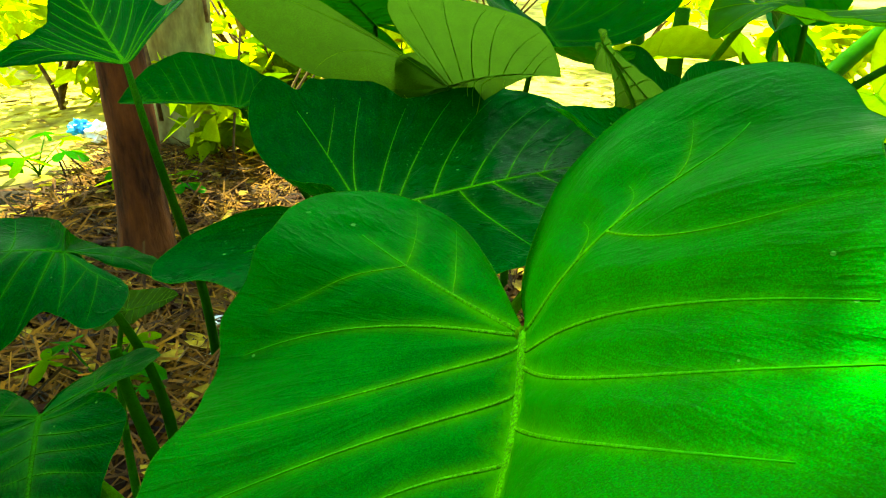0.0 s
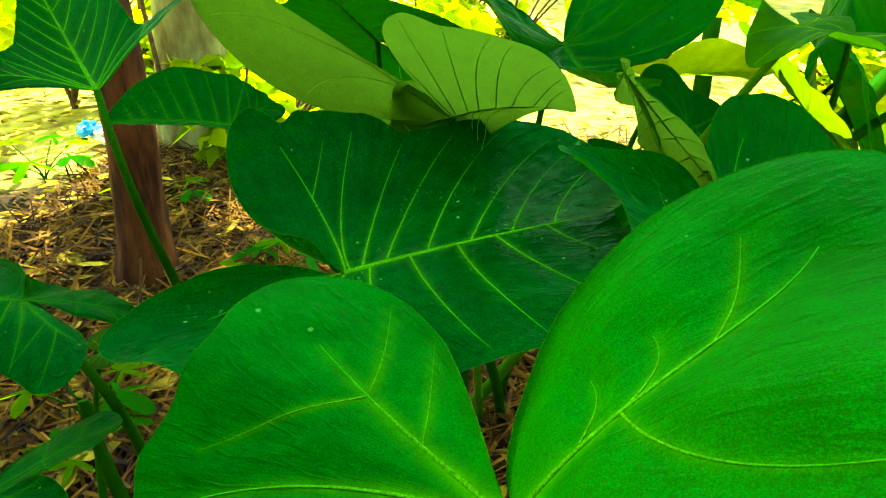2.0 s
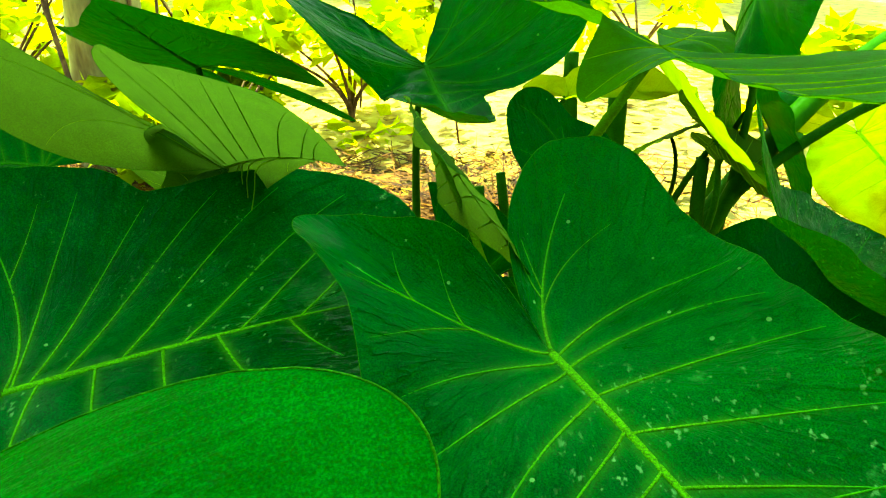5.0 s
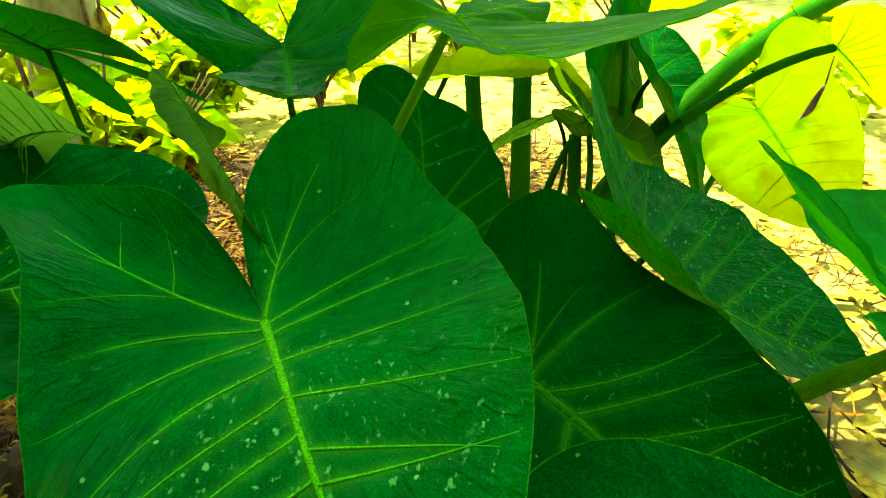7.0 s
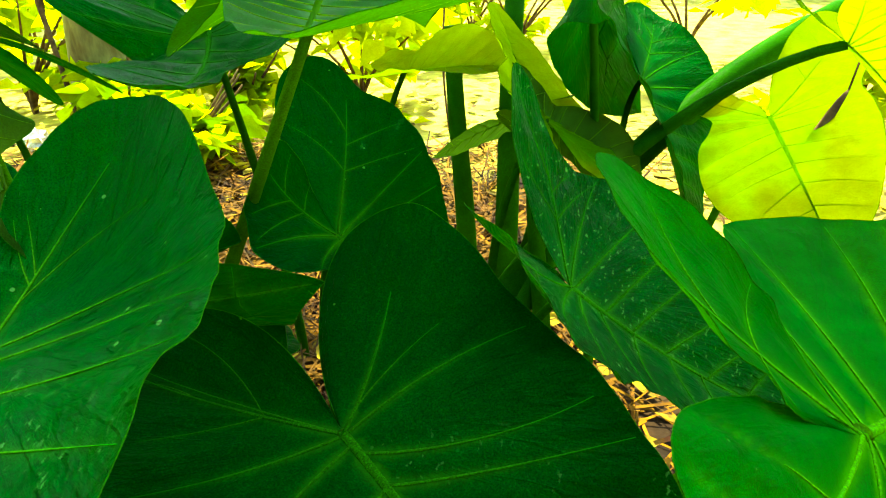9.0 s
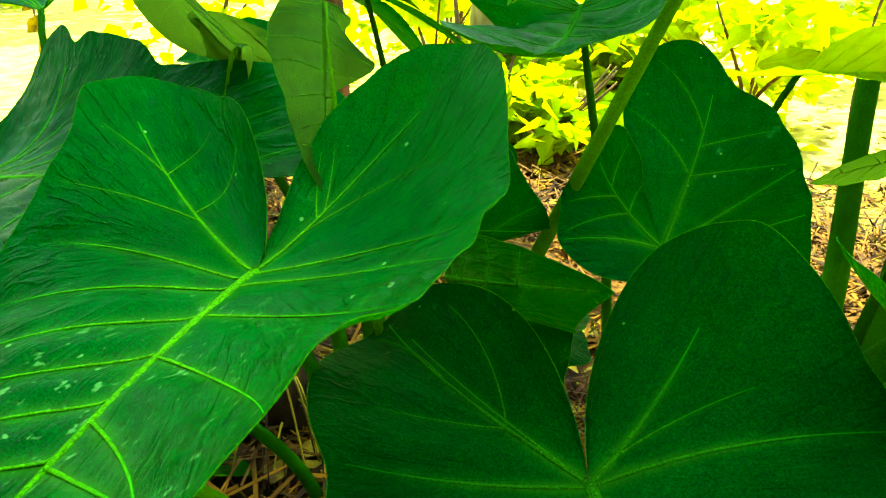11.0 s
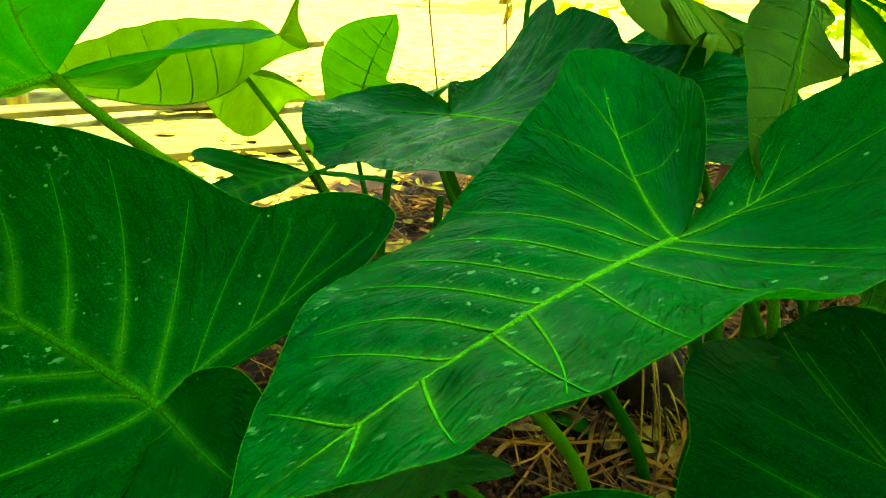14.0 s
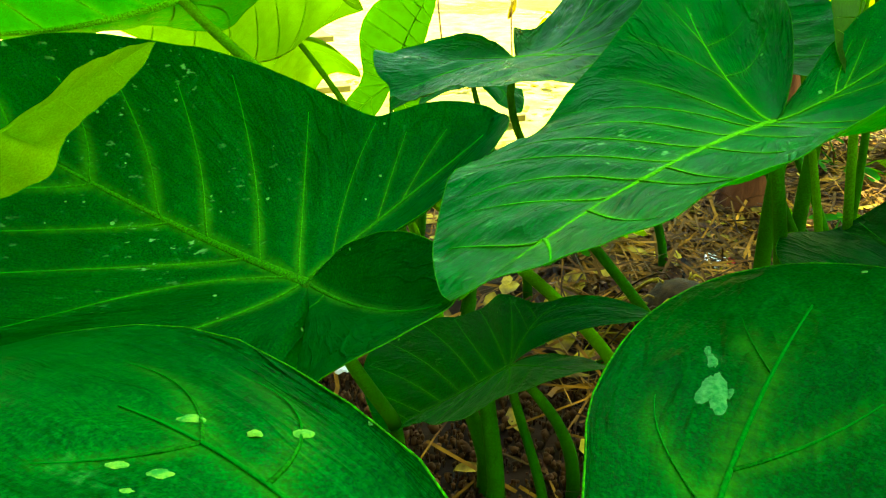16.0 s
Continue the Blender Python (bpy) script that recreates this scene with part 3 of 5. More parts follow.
def litter_mesh(rng, count, kind, area):
    verts, faces = [], []
    for _ in range(count):
        x, y = rng.uniform(area[0], area[1]), rng.uniform(area[2], area[3])
        if math.hypot((x + 0.08) / 0.30, (y - 0.48) / 0.30) < 1 and rng.random() < 0.85:
            continue
        if kind == "straw" and x > 0.85 and rng.random() < 0.7:
            continue
        z = ground_height(x, y) + rng.uniform(0.003, 0.035)
        yaw, tilt = rng.uniform(0, 6.283), rng.gauss(0, 0.25)
        c, s = math.cos(yaw), math.sin(yaw)
        b = len(verts)
        if kind == "straw":
            n, w = rng.uniform(0.06, 0.32), rng.uniform(0.0012, 0.0035)
            bow = rng.uniform(-0.15, 0.15) * n
            for t in (-0.5, 0.0, 0.5):
                for q in (-1, 1):
                    lx, ly = t * n, q * w + bow * (1 - 4 * t * t)
                    verts.append((x + lx * c - ly * s, y + lx * s + ly * c, z + t * n * tilt + (0.5 + q * 0.5) * w))
            faces += [(b, b + 2, b + 3, b + 1), (b + 2, b + 4, b + 5, b + 3)]
        else:
            n, w = rng.uniform(0.018, 0.05), rng.uniform(0.009, 0.022)
            cup = rng.uniform(-0.4, 0.6)
            for t in (-1, -0.4, 0.4, 1):
                half = w * (1 - t * t * 0.95)
                for q in (-1, 0, 1):
                    lx, ly = t * n, q * half
                    verts.append((x + lx * c - ly * s, y + lx * s + ly * c, z + 0.01 + abs(q) * half * cup + 0.3 * tilt * lx + cup * 0.2 * t * t * n))
            for i in range(3):
                for j in range(2):
                    a = b + i * 3 + j
                    faces.append((a, a + 3, a + 4, a + 1))
    return verts, faces


rng = random.Random(5)
v, f = litter_mesh(rng, 8000, "straw", (-1.35, 1.5, 0.1, 3.0))
v2, f2 = litter_mesh(rng, 8000, "straw", (-1.3, 0.5, 0.95, 2.5))
f, v = f + [tuple(i + len(v) for i in q) for q in f2], v + v2
tagged(new("straw_litter", mesh_from("straw_litter", v, f, [STRAW])), "tangled dry straw and stalks on the soil", "straw", kind="stuff")
v, f = litter_mesh(rng, 2600, "leaf", (-3.2, 2.6, 0.1, 4.0))
v2, f2 = litter_mesh(rng, 420, "leaf", (0.9, 2.0, 0.9, 2.6))
f, v = f + [tuple(i + len(v) for i in q) for q in f2], v + v2
tagged(new("leaf_litter", mesh_from("leaf_litter", v, f, [DEAD])), "curled dead brown and yellow leaves on the soil", "leaf litter", kind="stuff")


def soil_crumbs(rng, count):
    """Clods and crumbs of the bare earth between the stalks."""
    verts, faces = [], []
    for _ in range(count):
        a, d = rng.uniform(0, 6.283), 0.36 * math.sqrt(rng.random())
        x, y = -0.08 + d * math.cos(a), 0.48 + d * math.sin(a)
        r = 0.002 + 0.007 * rng.random() ** 3
        b, z = len(verts), ground_height(x, y) + r * 0.5 + rng.uniform(0, 0.012)
        for k in range(5):
            w = 1.257 * k + rng.uniform(-0.4, 0.4)
            q = r * rng.uniform(0.7, 1.3)
            verts.append((x + q * math.cos(w), y + q * math.sin(w), z + r * rng.uniform(-0.4, 0.3)))
        verts += [(x, y, z + r * rng.uniform(0.6, 1.0)), (x, y, z - 0.02)]
        faces += [(b + k, b + (k + 1) % 5, b + 5) for k in range(5)] + [(b + (k + 1) % 5, b + k, b + 6) for k in range(5)]
    return verts, faces


v, f = soil_crumbs(rng, 5000)
tagged(new("soil_crumbs", mesh_from("soil_crumbs", v, f, [EARTH])), "dark reddish brown crumbs of bare earth", "soil", kind="stuff")


def leaf_cloud(rng, count, centre, size, leaf, flat=0.6):
    """Many small folded leaves in a cloud, uneven at its edge."""
    verts, faces = [], []
    clumps = [np.array([rng.gauss(0, 0.45), rng.gauss(0, 0.45), rng.gauss(0, 0.45)]) for _ in range(max(5, count // 45))]
    for _ in range(count):
        q = rng.choice(clumps) + np.array([rng.gauss(0, 0.16), rng.gauss(0, 0.16), rng.gauss(0, 0.16)])
        p = np.array(centre) + q * np.array(size)
        n = leaf * rng.uniform(0.6, 1.4)
        way = np.array([rng.gauss(0, 1), rng.gauss(0, 1), rng.gauss(-0.3, 0.5)])
        way /= np.linalg.norm(way)
        across = np.cross(way, (rng.gauss(0, flat), rng.gauss(0, flat), 1))
        across /= np.linalg.norm(across) + 1e-9
        up = np.cross(across, way)
        w = n * rng.uniform(0.28, 0.42)
        b = len(verts)
        verts += [p, p + way * n * 0.35 + across * w + up * w * 0.3, p + way * n, p + way * n * 0.35 - across * w + up * w * 0.3, p + way * n * 0.4]
        faces += [(b, b + 1, b + 4), (b + 1, b + 2, b + 4), (b + 2, b + 3, b + 4), (b + 3, b, b + 4)]
    return verts, faces


def canopy(rng, count):
    """Leaves of a wide flat crown, thick enough for deep shade, with a gap that lets one fleck of sun down."""
    ray = np.array([math.sin(SUN_AZ) * math.cos(SUN_ELEV), math.cos(SUN_AZ) * math.cos(SUN_ELEV), math.sin(SUN_ELEV)])
    fleck = np.array([0.122, 0.156, 0.698]) - np.array([-0.80, 1.66, 0])
    verts, faces = [], []
    while len(faces) < 4 * count:
        a, r = rng.uniform(0, 6.283), math.sqrt(rng.random())
        edge = 1 + 0.16 * math.sin(3 * a + 1) + 0.10 * math.sin(7 * a)
        if rng.random() < 0.90:
            p = np.array([0.84 + 0.97 * r * edge * math.cos(a), -0.89 + 1.0 * r * edge * math.sin(a), 0.5 + rng.uniform(-0.15, 0.15)])
        else:
            p = np.array([-0.05 + 0.75 * r * edge * math.cos(a), 0.06 + 0.65 * r * edge * math.sin(a), 0.6 + rng.uniform(-0.15, 0.15)])
        p += ray * 3.0
        n = rng.uniform(0.12, 0.20)
        way = np.array([rng.gauss(0, 1), rng.gauss(0, 1), rng.gauss(-0.2, 0.3)])
        way /= np.linalg.norm(way)
        across = np.cross(way, (rng.gauss(0, 0.4), rng.gauss(0, 0.4), 1))
        across /= np.linalg.norm(across) + 1e-9
        up, w, b = np.cross(across, way), n * rng.uniform(0.3, 0.42), len(verts)
        leaf = [p, p + way * n * 0.35 + across * w + up * w * 0.3, p + way * n, p + way * n * 0.35 - across * w + up * w * 0.3, p + way * n * 0.4]
        rel = np.array(leaf + [p + way * n * a + across * w * b2 for a in (0.1, 0.25, 0.4, 0.55, 0.7, 0.85) for b2 in (-0.8, -0.4, 0.0, 0.4, 0.8)]) - fleck
        if np.linalg.norm(rel - np.outer(rel @ ray, ray), axis=1).min() < 0.015:
            continue
        verts += leaf
        faces += [(b, b + 1, b + 4), (b + 1, b + 2, b + 4), (b + 2, b + 3, b + 4), (b + 3, b, b + 4)]
    return verts, faces


def shade_tree():
    """The tree by the taro; its unseen crown is added towards the sun for shade."""
    rng = random.Random(11)
    top = thing("tree", (-0.80, 1.66, 0), "slim brown tree with rough bark and an unseen crown added for shade", "tree")
    n = 110
    s = np.linspace(0, 1, n)
    line = np.stack([0.02 * np.sin(s * 9) + 0.10 * s**2, 0.015 * np.cos(s * 7) + 0.1 * s, -0.05 + 2.8 * s], -1)
    rad = 0.062 * (1 - 0.45 * s) + 0.05 * np.exp(-s * 40)
    v, f = tube(line, rad, 28)
    v = [p + (0.008 * noise.noise((p[0] * 30, p[1] * 30, p[2] * 7)) + 0.004 * noise.noise((p[0] * 90, p[1] * 90, p[2] * 30))) * np.array([1.0, -0.8, 0]) for p in np.asarray(v)]
    part("trunk", mesh_from("trunk", v, f, [BARK]), top, "reddish brown bark")
    for k in range(7):
        a = k * 0.9 + 0.3
        end = np.array([0.55 + 0.8 * math.cos(a), 0.67 + 0.8 * math.sin(a), 3.05 + rng.uniform(-0.1, 0.2)])
        ln = bezier(line[76 + 4 * k], line[76 + 4 * k] + [0, 0, 0.4], end - [0, 0, 0.2], end, 14)
        v, f = tube(ln, np.linspace(0.03, 0.008, 14), 8)
        part("limb", mesh_from("limb", v, f, [BARK]), top)
    v, f = canopy(rng, 4800)
    part("crown", mesh_from("crown", v, f, [CANOPY]), top)
    return top


shade_tree()


def shrub(x, y, height, spread, count, leaf, seed, label):
    rng = random.Random(seed)
    top = thing("shrub", (x, y, 0), label, "shrub", "sunlit shrubs")
    for k in range(6):
        a = rng.uniform(0, 6.28)
        end = np.array([spread * 0.7 * math.cos(a), spread * 0.7 * math.sin(a), height * rng.uniform(0.6, 1.0)])
        ln = bezier((0, 0, -0.05), (0, 0, height * 0.3), end * 0.7, end, 10)
        v, f = tube(ln, np.linspace(0.012, 0.003, 10), 6)
        part("stem", mesh_from("stem", v, f, [VINE]), top)
    v, f = leaf_cloud(rng, count, (0, 0, height * 0.55), (spread, spread, height * 0.5), leaf)
    part("foliage", mesh_from("foliage", v, f, [BUSH]), top)
    return top


for i, (x, y, h, s) in enumerate(((-1.9, 3.4, 0.7, 0.6), (-1.1, 3.9, 0.9, 0.7), (-0.3, 3.6, 0.6, 0.6), (0.35, 4.9, 0.7, 0.6), (-2.6, 4.4, 1.0, 0.9),
                                  (-1.5, 5.3, 1.2, 1.0), (0.0, 5.6, 1.1, 1.0), (1.4, 5.0, 0.9, 0.8), (-3.6, 3.2, 0.9, 0.8), (-0.7, 2.7, 0.35, 0.3),
                                  (1.9, 3.6, 0.35, 0.5), (-2.2, 2.5, 0.3, 0.35), (-1.55, 3.7, 0.45, 0.4), (-0.75, 3.3, 0.4, 0.35))):
    shrub(x, y, h, s, 420, 0.11, 40 + i, "sunlit yellow-green shrub with small leaves")


# Unseen ring of foliage, added to cut light from the horizon.
def horizon_screen():
    rng = random.Random(77)
    verts, faces = [], []
    for k in range(60):
        a = 2 * math.pi * k / 60 + rng.uniform(-0.04, 0.04)
        d = rng.uniform(9, 15)
        v, f = leaf_cloud(rng, 240, (d * math.sin(a), d * math.cos(a), rng.uniform(1.0, 4.0)), (1.5, 1.5, 2.4), 0.45)
        b = len(verts)
        verts += v
        faces += [tuple(i + b for i in q) for q in f]
    return tagged(new("horizon_screen", mesh_from("horizon_screen", verts, faces, [BUSH])), "bright green leaf ring added out of view", "wood", kind="stuff")


horizon_screen()

# ---------------------------------------------------------------- taro leaves
taro_leaf((0.042, 0.308, 0.629), (-29.2, 49.9, 152.1), 0.306,
          (0.831, 0.650, 0.575, 0.628, 0.661, 0.904), (0.670, 0.444, 0.473, 0.460, 0.611, 0.984),
          (0.486, 0.917, -1.437, 0.029, 0.445, -0.685, -0.687, -0.103),
          (-0.021, 0.017, 0.099, -0.048, 0.067, 0.086, 0.061, -0.049, 0.116, 0.100),
          (0.02, 0.85), BROAD_LIT, "broad mid-green taro leaf catching a patch of sun", petiole=PETIOLE, quilt=0.016,
          ribs=(((0, 123, 0.77, 0.35), (-0.429, 82, 0.93, 0.34), (-0.286, 124, 0.32, 0.34), (-0.476, 121, 0.47, 0.35), (-0.714, 130, 0.67, 0.05), (0.043, 64, 0.92, 0.00), (0.073, 57, 0.94, 0.18), (0.192, 44, 0.86, 0.09)),
                ((0, 140, 0.71, 0.04), (-0.667, 107, 0.87, 0.09), (-0.667, 153, 0.90, -0.06), (-0.381, 158, 0.87, -0.02), (0.004, 94, 0.93, -0.20), (0.025, 62, 0.94, -0.09), (0.124, 42, 0.92, -0.17), (0.257, 25, 0.61, -0.30))))
taro_leaf((-0.085, 0.667, 0.549), (10.6, 7.6, -71.8), 0.267,
          (1.327, 0.819, 0.747, 0.720, 0.147, 0.904), (1.002, 0.644, 0.595, 0.687, 0.736, 1.136),
          (-0.232, 0.038, 0.765, 0.353, -0.060, -0.830, -0.456, 0.042),
          (-0.126, -0.022, 0.023, 0.093, 0.120, -0.094, -0.172, -0.161, 0.228, 0.333),
          (-0.0, 0.95), GLOSSY, "dark green taro leaf with a notched wavy lobe", notches=((0, 97, 4, 0.07), (0, 60, 5, 0.04), (1, 118, 5, 0.04)), pucker=0.012,
          ribs=(((0, 100, 0.87, 0.11), (-0.714, 85, 0.88, 0.00), (0.016, 75, 0.92, -0.16), (0.06, 59, 0.94, -0.12), (0.144, 47, 0.94, -0.14), (0.295, 39, 0.93, -0.17), (0.455, 31, 0.93, -0.17), (0.61, 27, 0.92, -0.16), (0.777, 22, 0.93, -0.16)),
                ((0, 168, 0.60, -0.10), (-0.429, 135, 0.58, -0.13), (0.004, 109, 0.93, -0.19), (0.086, 83, 0.92, -0.08), (0.23, 59, 0.93, -0.09), (0.403, 48, 0.92, -0.08), (0.547, 33, 0.92, -0.05), (0.741, 13, 0.87, -0.10))))
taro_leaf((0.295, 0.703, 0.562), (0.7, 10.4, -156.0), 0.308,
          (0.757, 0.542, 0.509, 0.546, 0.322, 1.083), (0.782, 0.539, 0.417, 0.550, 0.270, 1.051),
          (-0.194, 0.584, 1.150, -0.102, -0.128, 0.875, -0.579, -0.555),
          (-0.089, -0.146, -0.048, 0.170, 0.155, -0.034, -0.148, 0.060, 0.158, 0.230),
          (0.27, 0.82), LIT_BLADE, "large glossy taro leaf with pale water specks", pucker=0.013,
          ribs=(((0, 142, 0.81, -0.20), (-0.333, 125, 0.73, -0.27), (-0.476, 162, 0.81, -0.02), (-0.381, 166, 0.86, -0.14), (0.021, 84, 0.94, -0.35), (0.07, 69, 0.92, -0.34), (0.176, 52, 0.94, -0.19), (0.295, 34, 0.97, -0.14), (0.441, 23, 0.92, -0.09)),
                ((0, 124, 0.81, 0.08), (-0.381, 92, 0.94, 0.04), (-0.667, 143, 0.81, 0.09), (-0.429, 151, 0.78, 0.03), (-0.714, 113, 0.88, -0.14), (0.036, 78, 0.86, -0.05), (0.072, 66, 0.97, 0.12), (0.175, 44, 0.93, -0.01), (0.282, 38, 0.93, 0.04), (0.395, 30, 0.92, -0.05), (0.507, 22, 0.93, -0.17), (0.604, 18, 0.92, -0.02))))
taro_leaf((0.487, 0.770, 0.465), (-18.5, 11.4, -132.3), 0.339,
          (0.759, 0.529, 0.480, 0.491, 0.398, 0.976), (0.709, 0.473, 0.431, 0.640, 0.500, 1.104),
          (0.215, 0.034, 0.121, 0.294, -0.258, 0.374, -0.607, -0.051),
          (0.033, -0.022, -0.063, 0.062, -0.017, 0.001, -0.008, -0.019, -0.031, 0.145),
          (0.38, 1.02), SHADED_BLADE, "taro leaf with its green darkened for heavy shade", rib=DULL_RIB,
          ribs=(((0, 124, 0.63, 0.05), (-0.238, 101, 0.64, -0.06), (0.004, 81, 0.93, -0.09), (0.054, 55, 0.93, 0.12), (0.14, 46, 0.97, 0.04), (0.239, 34, 0.92, 0.02)),
                ((0, 152, 0.97, 0.10), (-0.286, 129, 0.72, 0.06), (-0.619, 148, 0.95, -0.12), (-0.286, 163, 0.88, -0.15), (0.004, 109, 0.92, 0.07), (0.004, 152, 0.81, 0.06), (0.032, 69, 0.92, -0.10), (0.143, 44, 0.66, -0.05))))
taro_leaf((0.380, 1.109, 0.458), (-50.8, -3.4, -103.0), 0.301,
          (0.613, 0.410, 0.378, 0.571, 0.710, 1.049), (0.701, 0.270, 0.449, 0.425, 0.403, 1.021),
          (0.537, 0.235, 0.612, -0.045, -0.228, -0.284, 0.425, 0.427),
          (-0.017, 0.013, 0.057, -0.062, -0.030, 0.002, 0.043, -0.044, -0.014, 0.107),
          (0.3, 1.25), SHADED_BLADE, "dark green taro leaf standing behind the others", rib=DULL_RIB)
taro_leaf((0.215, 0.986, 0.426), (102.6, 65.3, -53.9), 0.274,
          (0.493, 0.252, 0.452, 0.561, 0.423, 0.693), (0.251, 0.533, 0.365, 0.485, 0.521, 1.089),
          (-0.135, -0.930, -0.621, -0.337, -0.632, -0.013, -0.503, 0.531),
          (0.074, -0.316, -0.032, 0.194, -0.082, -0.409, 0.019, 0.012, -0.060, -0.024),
          (0.1, 1.2), SHADED_BLADE, "dark green taro leaf half hidden in shade", rib=DULL_RIB)
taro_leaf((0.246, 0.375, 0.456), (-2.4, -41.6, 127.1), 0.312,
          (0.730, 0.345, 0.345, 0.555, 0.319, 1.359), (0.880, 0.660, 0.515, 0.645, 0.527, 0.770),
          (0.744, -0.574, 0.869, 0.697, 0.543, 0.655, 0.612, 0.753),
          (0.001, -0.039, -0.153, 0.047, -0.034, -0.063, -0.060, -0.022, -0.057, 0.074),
          (-0.02, 0.5), SHADED_BLADE, "dark taro leaf with a folded lobe and specks", notches=((0, 134, 6, 0.58),), rib=DULL_RIB, pucker=0.007,
          ribs=(((0, 181, 0.89, 0.08), (-0.19, 135, 0.58, -0.31), (0.014, 72, 0.97, -0.06), (0.05, 52, 0.94, 0.35), (0.193, 31, 0.93, 0.06), (0.421, 21, 0.93, 0.03), (0.621, 12, 0.92, 0.00)),
                ((0, 102, 0.89, 0.11), (-0.19, 74, 0.97, 0.18), (-0.381, 83, 0.88, 0.08), (-0.571, 92, 0.87, 0.09), (0.021, 55, 0.88, 0.12), (0.149, 41, 0.93, 0.05), (0.312, 30, 0.88, 0.01), (0.448, 22, 0.93, -0.04), (0.626, 14, 0.90, -0.13))))
taro_leaf((0.798, 0.745, 0.518), (-23.4, 27.7, -52.4), 0.364,
          (0.712, 0.580, 0.177, 0.590, 0.399, 0.983), (0.700, 0.500, 0.437, 0.463, 0.518, 1.237),
          (0.001, -0.331, 0.094, 0.123, 0.776, -0.298, -0.120, 0.349),
          (-0.016, -0.063, 0.017, 0.047, 0.053, 0.000, -0.000, 0.007, -0.015, 0.034),
          (0.7, 1.02), BROAD_LIT, "mid-green taro leaf with a curled front lobe", stalk=0.012, petiole=PETIOLE, way=(-0.3, 0.6, -0.7), pucker=0.009)
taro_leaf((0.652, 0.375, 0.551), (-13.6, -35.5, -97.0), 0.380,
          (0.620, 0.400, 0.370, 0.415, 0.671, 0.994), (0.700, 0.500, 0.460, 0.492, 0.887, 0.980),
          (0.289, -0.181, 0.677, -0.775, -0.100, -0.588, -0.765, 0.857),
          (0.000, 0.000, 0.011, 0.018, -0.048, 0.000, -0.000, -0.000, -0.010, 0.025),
          (0.5, 0.75), SHADED_BLADE, "low glossy taro leaf spattered with pale droplets", stain=(0, -0.0735, -0.134, 0.008), rib=FAINT_RIB, pucker=0.006,
          drops=((1, 0.185, -0.207, 0.0030), (1, 0.205, -0.218, 0.0022), (1, 0.138, -0.253, 0.0018), (1, 0.109, -0.258, 0.0026), (1, 0.171, -0.274, 0.0030), (1, 0.199, -0.189, 0.0020)),
          ribs=(((0, 146, 0.86, -0.04), (-0.571, 139, 0.73, 0.08), (-0.476, 156, 0.68, -0.15), (-0.762, 150, 0.81, -0.04)),
                ((0, 144, 0.41, -0.08), (-0.714, 158, 0.63, -0.35), (-0.857, 151, 0.52, -0.18), (-0.857, 132, 0.57, 0.17))))
taro_leaf((0.145, 0.580, 0.283), (-40.5, -1.6, 152.6), 0.180,
          (0.635, 0.542, 0.500, 0.600, 0.593, 1.011), (1.125, 0.566, 0.494, 0.473, 0.810, 0.986),
          (0.243, 0.534, 0.046, -0.323, 0.044, -0.634, -1.063, 0.173),
          (0.063, 0.024, -0.016, -0.016, -0.032, 0.035, 0.028, 0.014, 0.005, 0.041),
          (0.06, 0.72), SPECKLED, "small dark taro leaf low over the litter", rib=DULL_RIB)
taro_leaf((0.007, 0.904, 0.633), (24.4, -9.8, -125.0), 0.153,
          (-0.405, 0.076, 0.270, 0.286, 1.533, 1.132), (1.216, 0.969, 0.645, 0.146, 1.727, 0.921),
          (0.321, 1.032, 0.202, 0.171, -0.240, 0.211, -0.626, -0.904),
          (-0.402, -0.089, -0.419, -0.554, 0.144, 0.355, 0.048, -0.099, 0.080, -0.259),
          (0.1, 1.12), OLIVE, "olive taro leaf seen from its backlit underside", fine=False)
taro_leaf((0.190, 0.863, 0.696), (-123.1, 41.1, 90.1), 0.174,
          (0.686, 0.296, 0.200, 0.150, 0.100, 0.796), (0.478, 0.335, 0.196, 0.157, 0.100, 0.800),
          (0.172, 0.005, 0.109, -0.032, -0.019, 0.000, -0.001, -0.227),
          (-0.059, 0.041, -0.002, 0.000, 0.000, 0.131, -0.065, 0.058, -0.032, 0.002),
          (0.32, 0.85), OLIVE, "narrow young taro leaf hanging with light through it", stalk=0.004, petiole=PETIOLE, way=(0.45, -0.45, -0.6), fine=False)
taro_leaf((-0.403, 0.888, 0.661), (14.9, -14.8, 34.2), 0.248,
          (0.700, 0.500, 0.460, 0.524, 0.577, 0.436), (0.700, 0.506, 0.395, 0.600, 0.654, 0.573),
          (0.539, 0.718, -0.661, -0.458, 0.292, 0.000, 0.001, -0.124),
          (0.000, 0.000, 0.000, 0.010, -0.027, 0.000, 0.005, -0.042, -0.029, 0.053),
          (-0.466, 1.2), SHADE, "upright taro leaf on a long green stalk", fine=False)
taro_leaf((-0.506, 0.455, 0.515), (-17.4, 20.6, -127.8), 0.369,
          (0.685, 0.485, 0.391, 0.362, 0.535, 0.858), (0.064, 0.046, 0.386, 0.797, 0.528, 1.107),
          (0.275, -0.002, 0.475, -1.427, 0.596, -0.461, 0.119, 0.756),
          (0.219, 0.133, -0.118, 0.015, 0.078, 0.184, 0.045, 0.117, 0.074, -0.382),
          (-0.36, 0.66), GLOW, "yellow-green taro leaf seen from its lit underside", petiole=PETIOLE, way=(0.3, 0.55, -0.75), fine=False)
